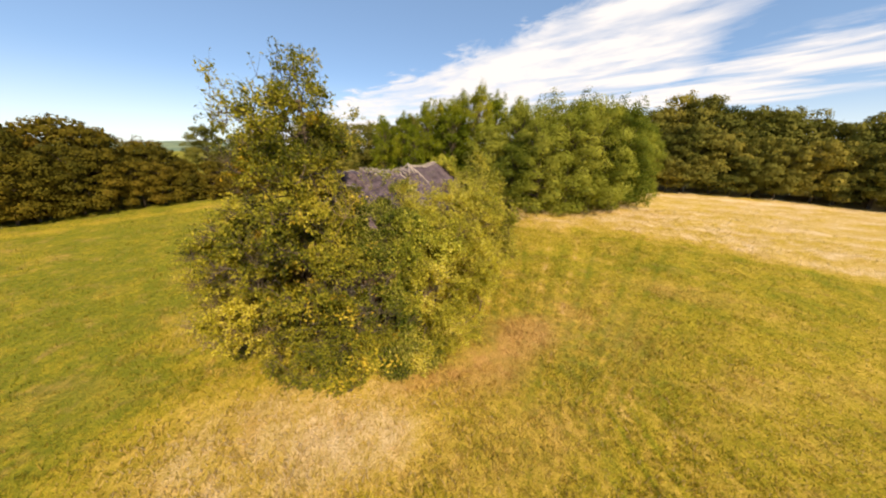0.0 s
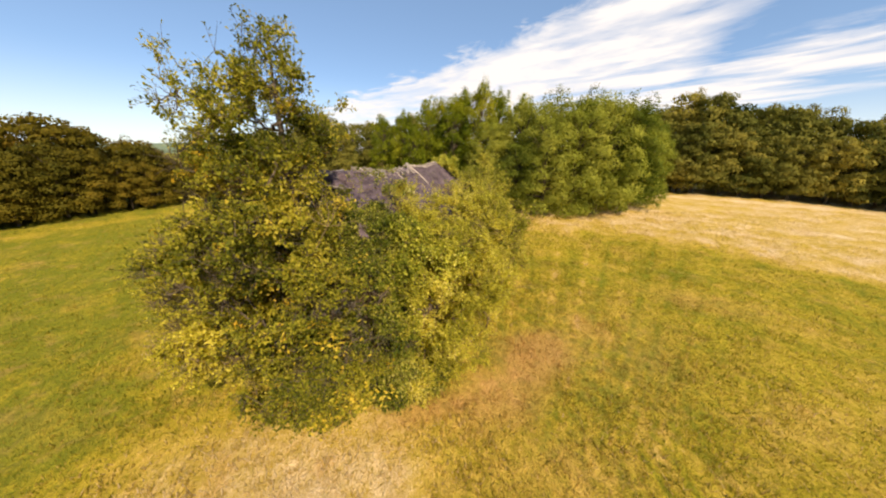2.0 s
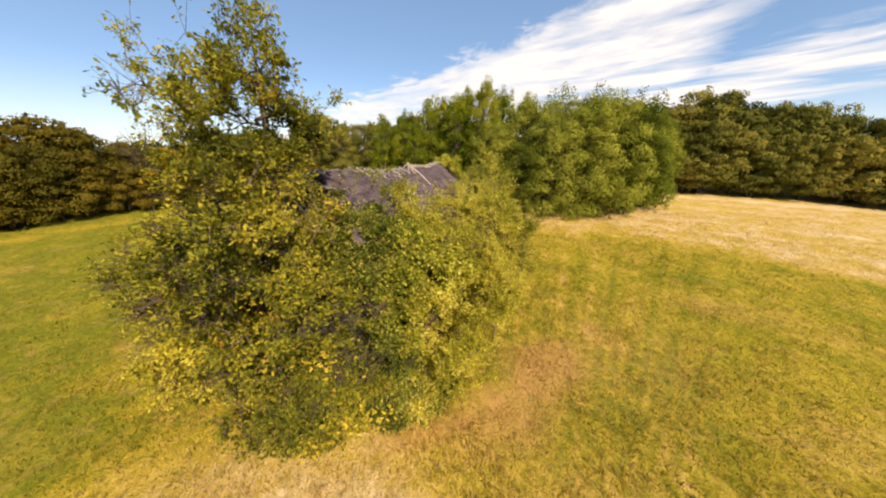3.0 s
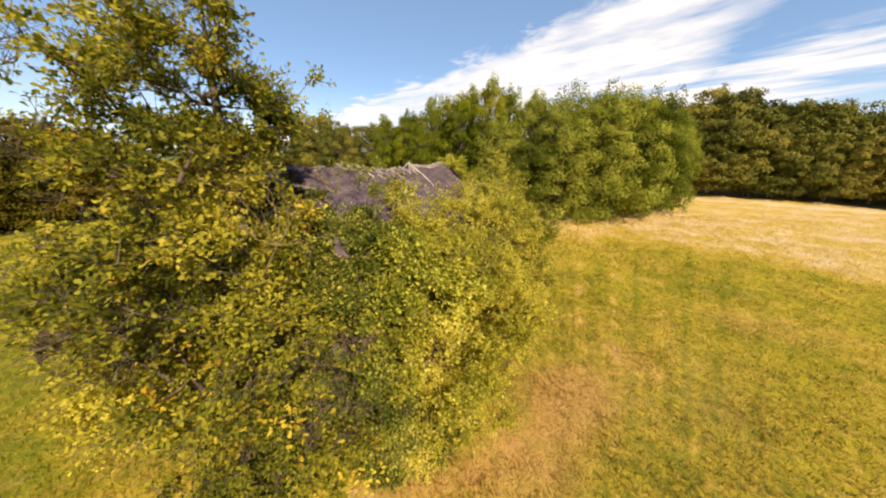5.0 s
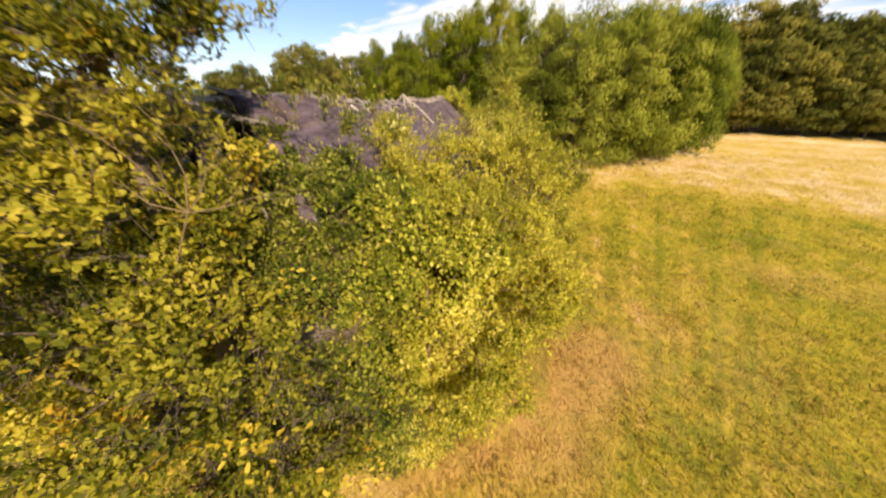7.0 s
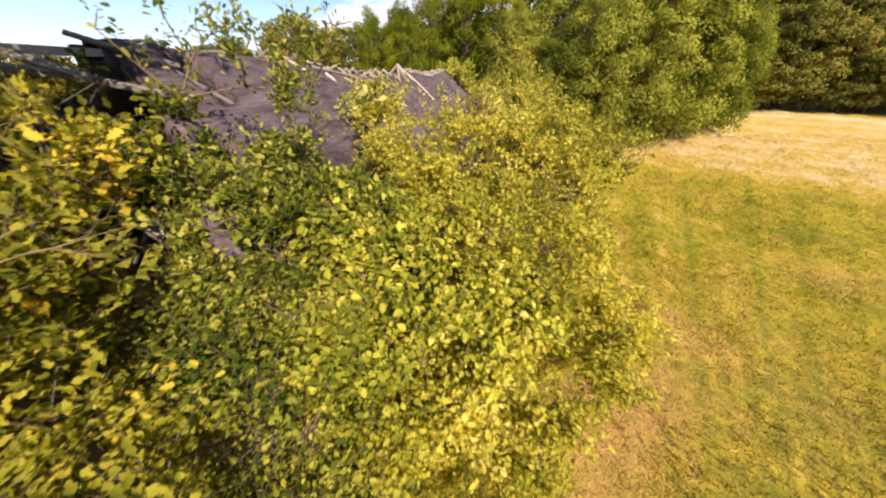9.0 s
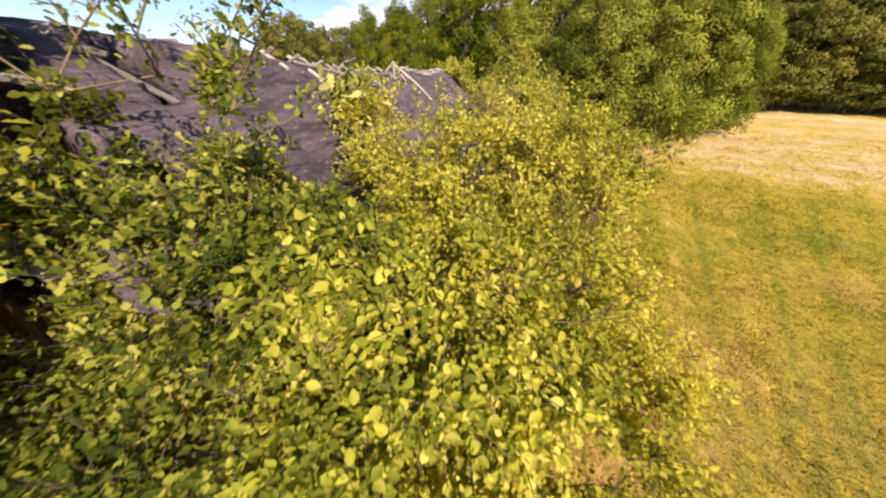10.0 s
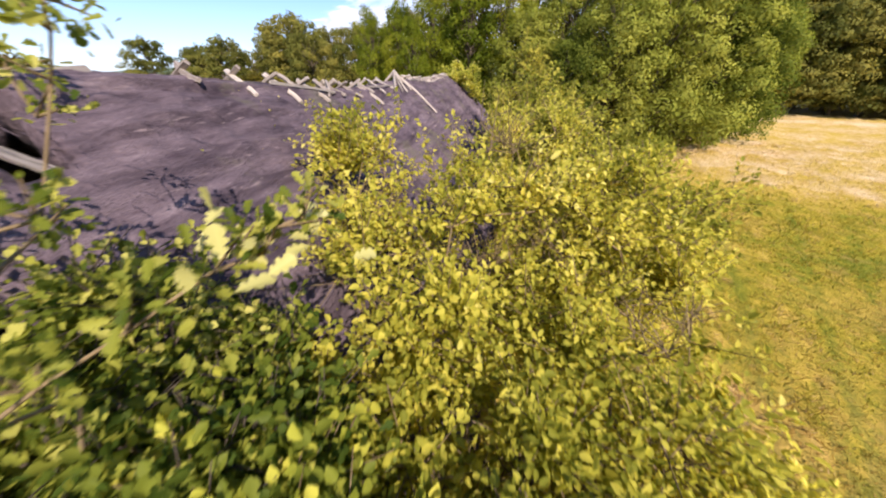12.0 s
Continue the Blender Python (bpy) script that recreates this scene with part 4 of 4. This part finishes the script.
leaf_spray(oak, OAK_FOOT, (-3.4, 6.4, 3.6), (0.2, 0.16, 0.10), 30, 0.06, GOLD_LEAF, 21, "golden yellow lobed leaf")
for i, spot in enumerate(((-2.35, 6.5, 2.3), (-2.1, 6.45, 1.1), (-3.3, 6.3, 2.6), (-2.8, 6.4, 0.5), (-1.7, 7.0, 0.5))):
    leaf_spray(oak, OAK_FOOT, spot, (0.26, 0.14, 0.11), 38, 0.085, GOLD_LEAF, 60 + i, "golden yellow lobed leaf")

yellow_bush = plant("yellow_bush", "dense bush with small yellow-green leaves against the barn corner", "bush",
      [(0.4, 9.0, -0.5), (0.35, 8.9, 0.5), (0.2, 8.8, 1.5), (0.1, 8.8, 2.4)],
      [(-0.4, 8.25, 3.4, 0.8, 0.55, 0.9), (0.5, 8.3, 2.9, 1.0, 0.8, 1.0), (0.7, 9.5, 3.4, 1.0, 1.0, 1.0), (-0.6, 9.5, 3.9, 0.8, 0.7, 0.6), (-1.0, 10.4, 4.35, 0.5, 0.6, 0.5), (0.9, 12.2, 4.3, 0.8, 0.8, 0.6), (0.1, 10.5, 4.2, 0.8, 0.9, 0.65),
       (1.2, 9.0, 2.1, 0.42, 0.5, 0.6), (-0.3, 7.45, 2.3, 0.9, 0.45, 0.95), (0.3, 8.2, 1.3, 0.9, 0.6, 0.9), (1.2, 10.7, 3.8, 0.9, 1.0, 0.9), (-1.1, 7.8, 2.8, 0.6, 0.5, 1.0),
       (0.85, 9.4, 1.4, 0.65, 0.8, 1.2), (-0.7, 8.1, 1.0, 0.8, 0.5, 0.9), (1.7, 11.2, 1.5, 0.8, 1.2, 1.6), (-0.9, 8.6, 3.5, 0.7, 0.5, 0.6), (0.1, 8.35, 0.35, 0.8, 0.4, 0.45), (-0.8, 7.95, 0.3, 0.7, 0.4, 0.5), (-1.45, 10.8, 4.7, 0.4, 0.4, 0.25), (-1.05, 9.8, 4.25, 0.38, 0.45, 0.3), (-0.8, 9.1, 4.2, 0.42, 0.35, 0.3), (1.15, 8.42, 2.95, 0.38, 0.25, 0.22), (0.7, 8.5, 2.7, 0.35, 0.25, 0.25), (0.1, 8.55, 3.75, 0.5, 0.4, 0.3), (-0.4, 8.7, 3.95, 0.4, 0.3, 0.25), (0.55, 8.9, 3.7, 0.5, 0.5, 0.35)],
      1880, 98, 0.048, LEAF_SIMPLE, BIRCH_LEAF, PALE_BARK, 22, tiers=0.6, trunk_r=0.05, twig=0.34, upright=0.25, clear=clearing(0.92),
      shoots=[(-1.3, 10.6, 4.95), (-0.8, 10.7, 5.0), (-0.1, 10.8, 4.95), (0.6, 10.8, 4.85), (1.2, 11.0, 4.8), (1.9, 11.2, 4.3), (2.2, 8.6, 2.6), (2.4, 9.0, 2.3), (-1.2, 9.9, 4.6), (0.8, 8.6, 2.72), (1.05, 8.5, 2.85), (1.25, 8.42, 2.95), (1.38, 8.35, 3.08), (1.51, 8.29, 3.19), (1.35, 8.2, 2.95), (1.2, 8.3, 2.75)])

bare_branch(yellow_bush, np.array([0.4, 9.0, -0.5]), (0.55, 8.6, 2.6), [(1.2, 8.42, 2.9), (1.05, 8.35, 2.75), (1.3, 8.3, 2.85)], 14, 0.008, forks=2)

plant("sallow_bush", "low bush with broad yellow leaves before the barn corner", "bush",
      [(-0.6, 8.0, -0.5), (-0.6, 7.95, 0.8), (-0.6, 7.85, 2.2), (-0.6, 7.8, 3.2)],
      [(-0.65, 7.8, 3.8, 0.6, 0.32, 0.28), (-0.05, 7.95, 3.55, 0.5, 0.4, 0.3), (-0.95, 8.1, 4.1, 0.4, 0.3, 0.25), (-0.5, 7.6, 3.3, 0.6, 0.3, 0.45), (-1.2, 8.2, 3.9, 0.4, 0.35, 0.35), (-1.15, 7.75, 3.2, 0.45, 0.35, 0.6), (-1.15, 7.65, 2.3, 0.5, 0.35, 0.6), (-1.15, 8.35, 4.2, 0.32, 0.25, 0.18)],
      420, 44, 0.057, LEAF_BROAD, SALLOW_LEAF, PALE_BARK, 36, trunk_r=0.03, twig=0.24, upright=0.2, clear=clearing(0.9))

plant("hazel_bush", "straggling bush with yellowing leaves beside the oak", "bush",
      [(-5.6, 8.9, -0.5), (-5.6, 8.8, 0.3), (-5.5, 8.6, 1.2), (-5.4, 8.4, 2.2)],
      [(-5.4, 8.3, 3.0, 1.1, 1.0, 1.1), (-6.2, 8.7, 2.1, 1.2, 1.0, 0.9), (-5.0, 7.5, 2.0, 1.1, 0.8, 0.8), (-6.2, 9.2, 1.0, 1.1, 0.8, 0.8), (-4.4, 8.0, 0.9, 1.0, 0.6, 0.8), (-6.9, 8.6, 2.3, 0.6, 0.5, 0.4), (-4.9, 7.9, 4.1, 0.75, 0.6, 0.75), (-5.5, 7.7, 3.4, 0.8, 0.6, 0.8), (-5.7, 7.7, 1.6, 0.9, 0.6, 0.8)],
      1150, 62, 0.066, LEAF_SIMPLE, BUSH_LEAF, PALE_BARK, 23, tiers=0.24, trunk_r=0.05, twig=0.42, upright=0.1)

plant("bramble_bush", "green bramble thicket climbing the barn's broken hip", "bush",
      [(-1.5, 8.1, -0.52), (-1.5, 8.05, 0.3), (-1.55, 7.9, 1.2), (-1.55, 7.8, 2.2)],
      [(-1.6, 8.45, 4.28, 0.42, 0.25, 0.14), (-2.45, 8.45, 4.4, 0.36, 0.3, 0.22), (-1.5, 8.15, 3.95, 0.45, 0.3, 0.35), (-1.3, 7.85, -0.1, 0.8, 0.3, 0.35), (-1.75, 7.6, 3.1, 0.55, 0.4, 0.7), (-1.6, 7.4, 1.8, 0.8, 0.5, 0.9), (-1.4, 7.75, 0.75, 0.8, 0.45, 0.6), (-1.75, 8.15, 4.0, 0.8, 0.4, 0.42), (-2.3, 7.9, 3.5, 0.45, 0.35, 0.45), (-1.5, 8.35, 4.25, 0.4, 0.3, 0.2), (-1.5, 7.75, 0.15, 0.7, 0.35, 0.4), (-0.6, 8.0, 0.2, 0.6, 0.3, 0.4), (-1.9, 8.42, 4.28, 0.42, 0.28, 0.2), (-2.15, 8.4, 4.3, 0.3, 0.25, 0.25), (-1.8, 8.0, 3.6, 0.5, 0.35, 0.5), (-2.1, 8.1, 3.9, 0.35, 0.3, 0.3), (-2.35, 8.2, 3.75, 0.35, 0.3, 0.3), (-2.15, 7.95, 3.45, 0.35, 0.3, 0.35), (-1.3, 8.32, 4.15, 0.36, 0.3, 0.22), (-1.05, 8.45, 4.1, 0.3, 0.25, 0.2), (-2.0, 8.85, 4.55, 0.32, 0.2, 0.14), (-1.7, 8.85, 4.36, 0.34, 0.24, 0.16), (-1.42, 8.85, 4.24, 0.34, 0.24, 0.18), (-1.15, 8.8, 4.2, 0.32, 0.24, 0.2), (-2.3, 8.9, 4.6, 0.3, 0.2, 0.14)],
      1060, 52, 0.058, LEAF_OAK_PLAIN, DARK_LEAF, BARK, 24, tiers=0.4, trunk_r=0.05, twig=0.3, clear=clearing(0.85))

plant("side_shrub", "tall shrub with fine olive leaves along the barn wall", "bush",
      [(2.3, 12.8, -0.1), (2.3, 12.8, 0.9), (2.2, 12.8, 2.0), (2.1, 12.9, 3.0)],
      [(2.0, 12.6, 3.0, 1.0, 1.2, 1.4), (2.4, 11.9, 1.8, 0.7, 1.0, 1.4), (1.6, 13.8, 4.0, 0.9, 1.2, 1.0), (1.2, 13.0, 4.1, 0.7, 0.9, 0.6), (1.5, 15.6, 4.2, 0.8, 1.0, 0.8), (2.7, 14.4, 2.0, 0.8, 1.5, 1.6), (2.75, 12.0, 3.3, 0.5, 0.6, 0.6), (2.3, 11.2, 3.5, 0.5, 0.5, 0.5)],
      760, 50, 0.070, LEAF_SIMPLE, SHRUB_LEAF, PALE_BARK, 25, tiers=0.3, trunk_r=0.06, twig=0.42, upright=0.5, clear=clearing(0.9),
      shoots=[(3.2, 11.4, 3.9), (3.0, 11.5, 3.6), (2.9, 12.2, 4.2), (2.45, 10.75, 4.15), (2.6, 10.9, 4.05)])

plant("side_willow", "upright willowy shrub with thin shoots beside the barn", "bush",
      [(2.9, 18.6, 0.4), (2.9, 18.7, 1.4), (2.8, 18.8, 2.6), (2.7, 19.0, 4.0)],
      [(2.5, 19.4, 4.6, 0.8, 1.0, 1.4), (2.7, 17.4, 3.2, 1.1, 1.8, 1.9), (3.4, 20.5, 2.6, 1.1, 1.6, 2.0), (2.2, 16.6, 4.0, 0.8, 0.9, 0.9), (2.0, 18.0, 4.4, 0.7, 1.0, 0.9)],
      620, 48, 0.100, LEAF_SIMPLE, SHRUB_LEAF, PALE_BARK, 26, trunk_r=0.05, twig=0.55, upright=0.9,
      shoots=[(2.6, 19.8, 6.2), (2.3, 19.2, 5.9), (2.9, 19.6, 5.9), (2.0, 17.0, 5.1), (2.4, 16.4, 5.0), (1.7, 18.2, 5.5)])

plant("dry_weeds", "pale dry weeds and thin twigs at the bush's edge", "weeds",
      [(-7.6, 9.3, -0.4), (-7.6, 9.35, -0.1), (-7.6, 9.4, 0.2)],
      [(-7.8, 9.3, 0.1, 1.0, 0.5, 0.4), (-6.9, 8.8, 0.0, 0.7, 0.4, 0.4)],
      80, 20, 0.05, LEAF_SIMPLE, DRY_LEAF, PALE_BARK, 33, trunk_r=0.02, twig=0.45, upright=0.7, floor=0.02)

plant("round_bush", "rounded yellow-green bush behind the barn", "bush",
      [(0.7, 25.1, 0.9), (0.7, 25.1, 2.6), (0.7, 25.1, 4.4)],
      [(0.66, 25.0, 5.2, 1.15, 1.0, 0.5), (0.7, 25.1, 3.8, 1.2, 1.1, 1.5)],
      240, 64, 0.10, LEAF_FAR, SALLOW_LEAF, PALE_BARK, 27, trunk_r=0.07, twig=0.3, upright=0.0)


# ---- grove and woodland edge ----
def far_tree(name, label, height, radius, leaf_mat, seed, n=7500, size=0.26, low=0.12, group="", clumps=80, peak=1.0, flat=0.7, spires=5):
    """A whole tree at the origin: trunk, limbs and a crown of domed leaf clumps with dark gaps between them."""
    r = np.random.default_rng(seed)
    root = thing(name, label, "tree", group)
    lift = np.linspace(0, 1, clumps) ** 0.85
    hgt = np.clip(lift + r.normal(size=clumps) * 0.03, 0, 1)
    prof = np.sqrt(np.clip(1 - ((hgt - 0.36) / 0.66) ** 2 * peak, 0.02, 1))
    turn = np.arange(clumps) * 2.39996 + r.normal(size=clumps) * 0.35
    rr = radius * prof * np.where(r.uniform(size=clumps) < 0.72, r.uniform(0.72, 1.0, clumps), r.uniform(0.15, 0.7, clumps))
    c = np.stack([np.cos(turn) * rr, np.sin(turn) * rr, height * (low + (0.93 - low) * hgt)], 1)
    cr = radius * r.uniform(0.22, 0.42, clumps) * (1.08 - 0.36 * hgt)
    # a few leading shoots break the top line
    sp = np.stack([r.normal(size=spires) * radius * 0.28, r.normal(size=spires) * radius * 0.28, height * r.uniform(0.84, 1.0, spires)], 1)
    sp[0] = (0.06, 0, height * 0.86)
    sp[1] = (0, 0.05, height * (0.99 if spires > 2 else 0.9))
    c, cr = np.concatenate([c, sp]), np.concatenate([cr, radius * r.uniform(0.12, 0.2, spires)])
    tall = np.concatenate([np.full(clumps, flat), np.full(spires, 2.2)])
    m = len(c)
    pick = r.choice(m, n, p=cr ** 2 * (1 + 1.2 * (np.arange(m) >= clumps)) / (cr ** 2 * (1 + 1.2 * (np.arange(m) >= clumps))).sum())
    d = r.normal(size=(n, 3))
    d[:, 2] = np.where(d[:, 2] < 0, d[:, 2] * 0.45, d[:, 2]) + 0.15
    d = unit(d)
    lump = 1 + 0.22 * hash_noise(c[pick] * 3.1 + d * 1.4, 1.0, 2)
    pos = c[pick] + d * (cr[pick] * lump * r.uniform(0.5, 1.08, n) ** 0.45)[:, None] * np.stack([np.ones(n), np.ones(n), tall[pick]], 1)
    pos += r.normal(size=pos.shape) * 0.05
    pos[:, 2] = np.maximum(pos[:, 2], 0.05 + 0.2 * r.uniform(size=n))
    ax = unit(np.cross(d, r.normal(size=pos.shape)) + d * 0.35 * r.normal(size=(n, 1)))
    nm = unit(d * 1.0 + np.array([0, 0, 0.25]) + r.normal(size=pos.shape) * 0.30)
    top = np.array([(0, 0, -0.5), (0.05, 0, height * 0.25), (-0.05, 0.08, height * 0.5), (0.08, 0, height * 0.78)])
    at = np.clip((c[:, 2] / height) * 0.75, 0.08, 0.74)
    st = np.stack([np.interp(at * height, top[:, 2], top[:, k]) for k in range(3)], 1)
    a = np.concatenate([top[:-1], st])
    b = np.concatenate([top[1:], c])
    r0 = 0.024 * height
    ra = np.concatenate([r0 * np.array([1, 0.75, 0.5]), np.full(m, r0 * 0.2)])
    rb = np.concatenate([r0 * np.array([0.75, 0.5, 0.15]), np.full(m, r0 * 0.05)])
    part_mesh("trunk", tubes("trunk", a, b, ra, rb, BARK, 5), root)
    part_mesh("crown", leaves("crown", pos, ax, nm, size * r.uniform(0.6, 1.25, n), LEAF_FAR, leaf_mat, d), root)
    return root


def stand(protos, places, seed):
    """Sets copies of the given trees at (x, y, scale, kind); the first use of each is the original."""
    r = np.random.default_rng(seed)
    used = set()
    for x, y, s, k in places:
        m = pose(x, y, float(ground_z(x, y)) - 0.05, 0, 0, r.uniform(0, 360))
        sc = Matrix.Diagonal((s * r.uniform(0.92, 1.1), s * r.uniform(0.92, 1.1), s, 1))
        if k in used:
            ob = copy_thing(protos[k], m)
            ob.matrix_basis = m @ sc
        else:
            used.add(k)
            protos[k].matrix_basis = m @ sc


GROVE = [far_tree("grove_tree", "leafy green tree of a small grove in the meadow", 9.5, 2.9, GROVE_LEAF, 40 + i, 26000, 0.145, 0.05, "grove trees", clumps=95, peak=0.9, flat=0.75) for i in range(4)]
POPLAR = [far_tree("grove_tree", "tall dark green tree standing in the grove", 11.2, 2.1, POPLAR_LEAF, 50 + i, 21000, 0.145, 0.06, "grove trees", clumps=90, flat=1.1, spires=8) for i in range(2)]
WOOD = [far_tree("wood_tree", "brownish green broadleaf tree at the wood's edge", 8.4, 3.2, WOOD_LEAF, 60 + i, 11000, 0.26, 0.12, "woodland edge trees", clumps=70, peak=0.8, flat=0.5, spires=2) for i in range(3)]
DARKW = [far_tree("wood_tree", "dark green broadleaf tree at the wood's edge", 10.4, 3.6, FAR_LEAF, 70 + i, 12000, 0.27, 0.12, "woodland edge trees", clumps=70, peak=0.75, flat=0.55, spires=2) for i in range(3)]

r = np.random.default_rng(12)
# grove: front row along its rounded edge, then taller ones behind
front = [(7.0, 27.4, 0.62, 0), (9.2, 26.8, 0.85, 1), (11.6, 26.6, 0.92, 2), (14.0, 27.0, 0.95, 3), (16.4, 28.0, 0.95, 0), (18.6, 29.6, 0.92, 1), (20.6, 31.8, 0.85, 2), (22.0, 34.2, 0.75, 3),
         (8.0, 30.0, 0.95, 3), (11.0, 30.0, 1.0, 1), (14.2, 30.6, 1.02, 0), (17.4, 32.0, 1.0, 2), (5.4, 30.5, 0.8, 2), (20, 35, 0.95, 1)]
stand(GROVE, front, 1)
tall = [(2.0, 33.0, 0.84, 0), (4.4, 32.6, 0.93, 1), (6.4, 33.2, 0.9, 0), (-0.6, 34.5, 0.80, 1), (-3.2, 36.5, 0.74, 0), (-5.6, 38, 0.70, 1), (9.0, 34, 0.86, 0), (0.8, 36, 0.85, 1), (3.2, 35.6, 0.92, 0), (-2, 33, 0.6, 1)]
stand(POPLAR, tall, 2)
# far wood behind, to the left and to the right
def along_edge(points, n, heights, seed, deep, kinds):
    """Tree places along a bent line, two deep; heights rise and fall along it."""
    q = np.random.default_rng(seed)
    pts = np.array(points, float)
    leg = np.concatenate([[0], np.cumsum(np.linalg.norm(np.diff(pts, axis=0), axis=1))])
    out = []
    for i in range(n):
        f = (i + q.uniform(-0.25, 0.25)) / (n - 1)
        x, y = (np.interp(f * leg[-1], leg, pts[:, k]) for k in (0, 1))
        h = np.interp(f, np.linspace(0, 1, len(heights)), heights) * q.uniform(0.82, 1.12)
        out.append((x, y, h * 0.74, i % kinds))
        d = np.array([x + 0.5, y]) / np.hypot(x, y) * deep
        out.append((x + d[0] + q.uniform(-1, 1), y + d[1] + q.uniform(-1, 1), h, (i + 1) % kinds))
    return out


stand(WOOD, along_edge([(-36, 14), (-30.5, 21), (-25.8, 27), (-20, 31.5), (-13, 36)], 20, [0.80, 0.79, 0.77, 0.77, 0.79, 0.79, 0.62, 0.46, 0.44, 0.43, 0.43, 0.42], 3, 4.0, 3), 3)
stand(DARKW, along_edge([(24.5, 38), (30, 36.8), (36, 34.5), (44, 29), (51, 20)], 16, [0.96, 1.0, 1.02, 0.84, 0.93, 0.88, 0.84, 0.86, 0.86, 0.86, 0.86], 4, 5.0, 3)
      + [(-37, 54, 0.77, 0), (-32.5, 57, 0.72, 1), (-28.5, 56, 0.68, 2), (-35, 60, 0.66, 2), (-30.5, 54, 0.60, 0), (-26, 59, 0.66, 1), (-22.5, 57, 0.76, 0), (-17.5, 53, 0.93, 2), (-20, 56, 0.95, 1), (-15, 57, 0.84, 2), (33.0, 41.0, 1.15, 0), (40.4, 38.0, 0.97, 1), (43.0, 36.6, 0.95, 2), (50.5, 32.5, 0.98, 0), (-10, 52, 0.82, 0), (-7, 47, 0.8, 1), (-3, 46, 0.85, 2), (2, 47, 0.9, 0), (-25, 50, 0.7, 2), (-13, 44, 0.7, 1)], 4)

# distant hill on the skyline
hx = np.linspace(-2600, 2600, 80)
hv, hf = [], []
for k, x in enumerate(hx):
    yy = math.sqrt(max(2700 ** 2 - x * x, 100))
    top = 38 + 14 * math.sin(x * 0.003) + 8 * math.sin(x * 0.011)
    hv += [(x, yy - 500, -8), (x, yy, top), (x, yy + 400, -8)]
for k in range(len(hx) - 1):
    a = 3 * k
    hf += [(a, a + 3, a + 4, a + 1), (a + 1, a + 4, a + 5, a + 2)]
tagged(new("backdrop", mesh_from("backdrop", hv, hf, HILL, True)), "hazy green hill on the far skyline", "hill", kind="structure")


# ---- standing grass ----
def grass():
    q = np.random.default_rng(9)
    n = 80000
    y = np.where(q.uniform(size=n) < 0.88, 3.5 + 24 * q.uniform(0, 1, n) ** 1.25, 3.5 - q.exponential(3.0, n))
    x = q.normal(0, 0.62, n) * (8 + 0.75 * np.abs(y)) + 1.5
    m = 2
    x, y = np.repeat(x, m), np.repeat(y, m)
    x, y = x + q.normal(size=len(x)) * 0.05, y + q.normal(size=len(x)) * 0.05
    k = len(x)
    b = np.stack([x, y, ground_z(x, y) - 0.01], 1)
    h = q.uniform(0.05, 0.13, k) * (1 + 0.5 * hash_noise(b, 0.8, 2).clip(-0.8, 1.2))
    a = q.uniform(0, 2 * math.pi, k)
    w = np.stack([np.cos(a), np.sin(a), 0 * a], 1) * 0.014
    lean = np.stack([q.normal(size=k), q.normal(size=k), np.zeros(k)], 1) * (0.55 * h)[:, None]
    tip = b + lean + np.stack([0 * h, 0 * h, h], 1)
    v = np.stack([b - w, b + w, tip], 1).reshape(-1, 3)
    me = mesh_from("grass", v, np.arange(3 * k).reshape(-1, 3), BLADE)
    tint(me, x, y, 3)
    tagged(new("grass", me), "short mown grass, green and straw yellow", "grass", kind="stuff")


grass()
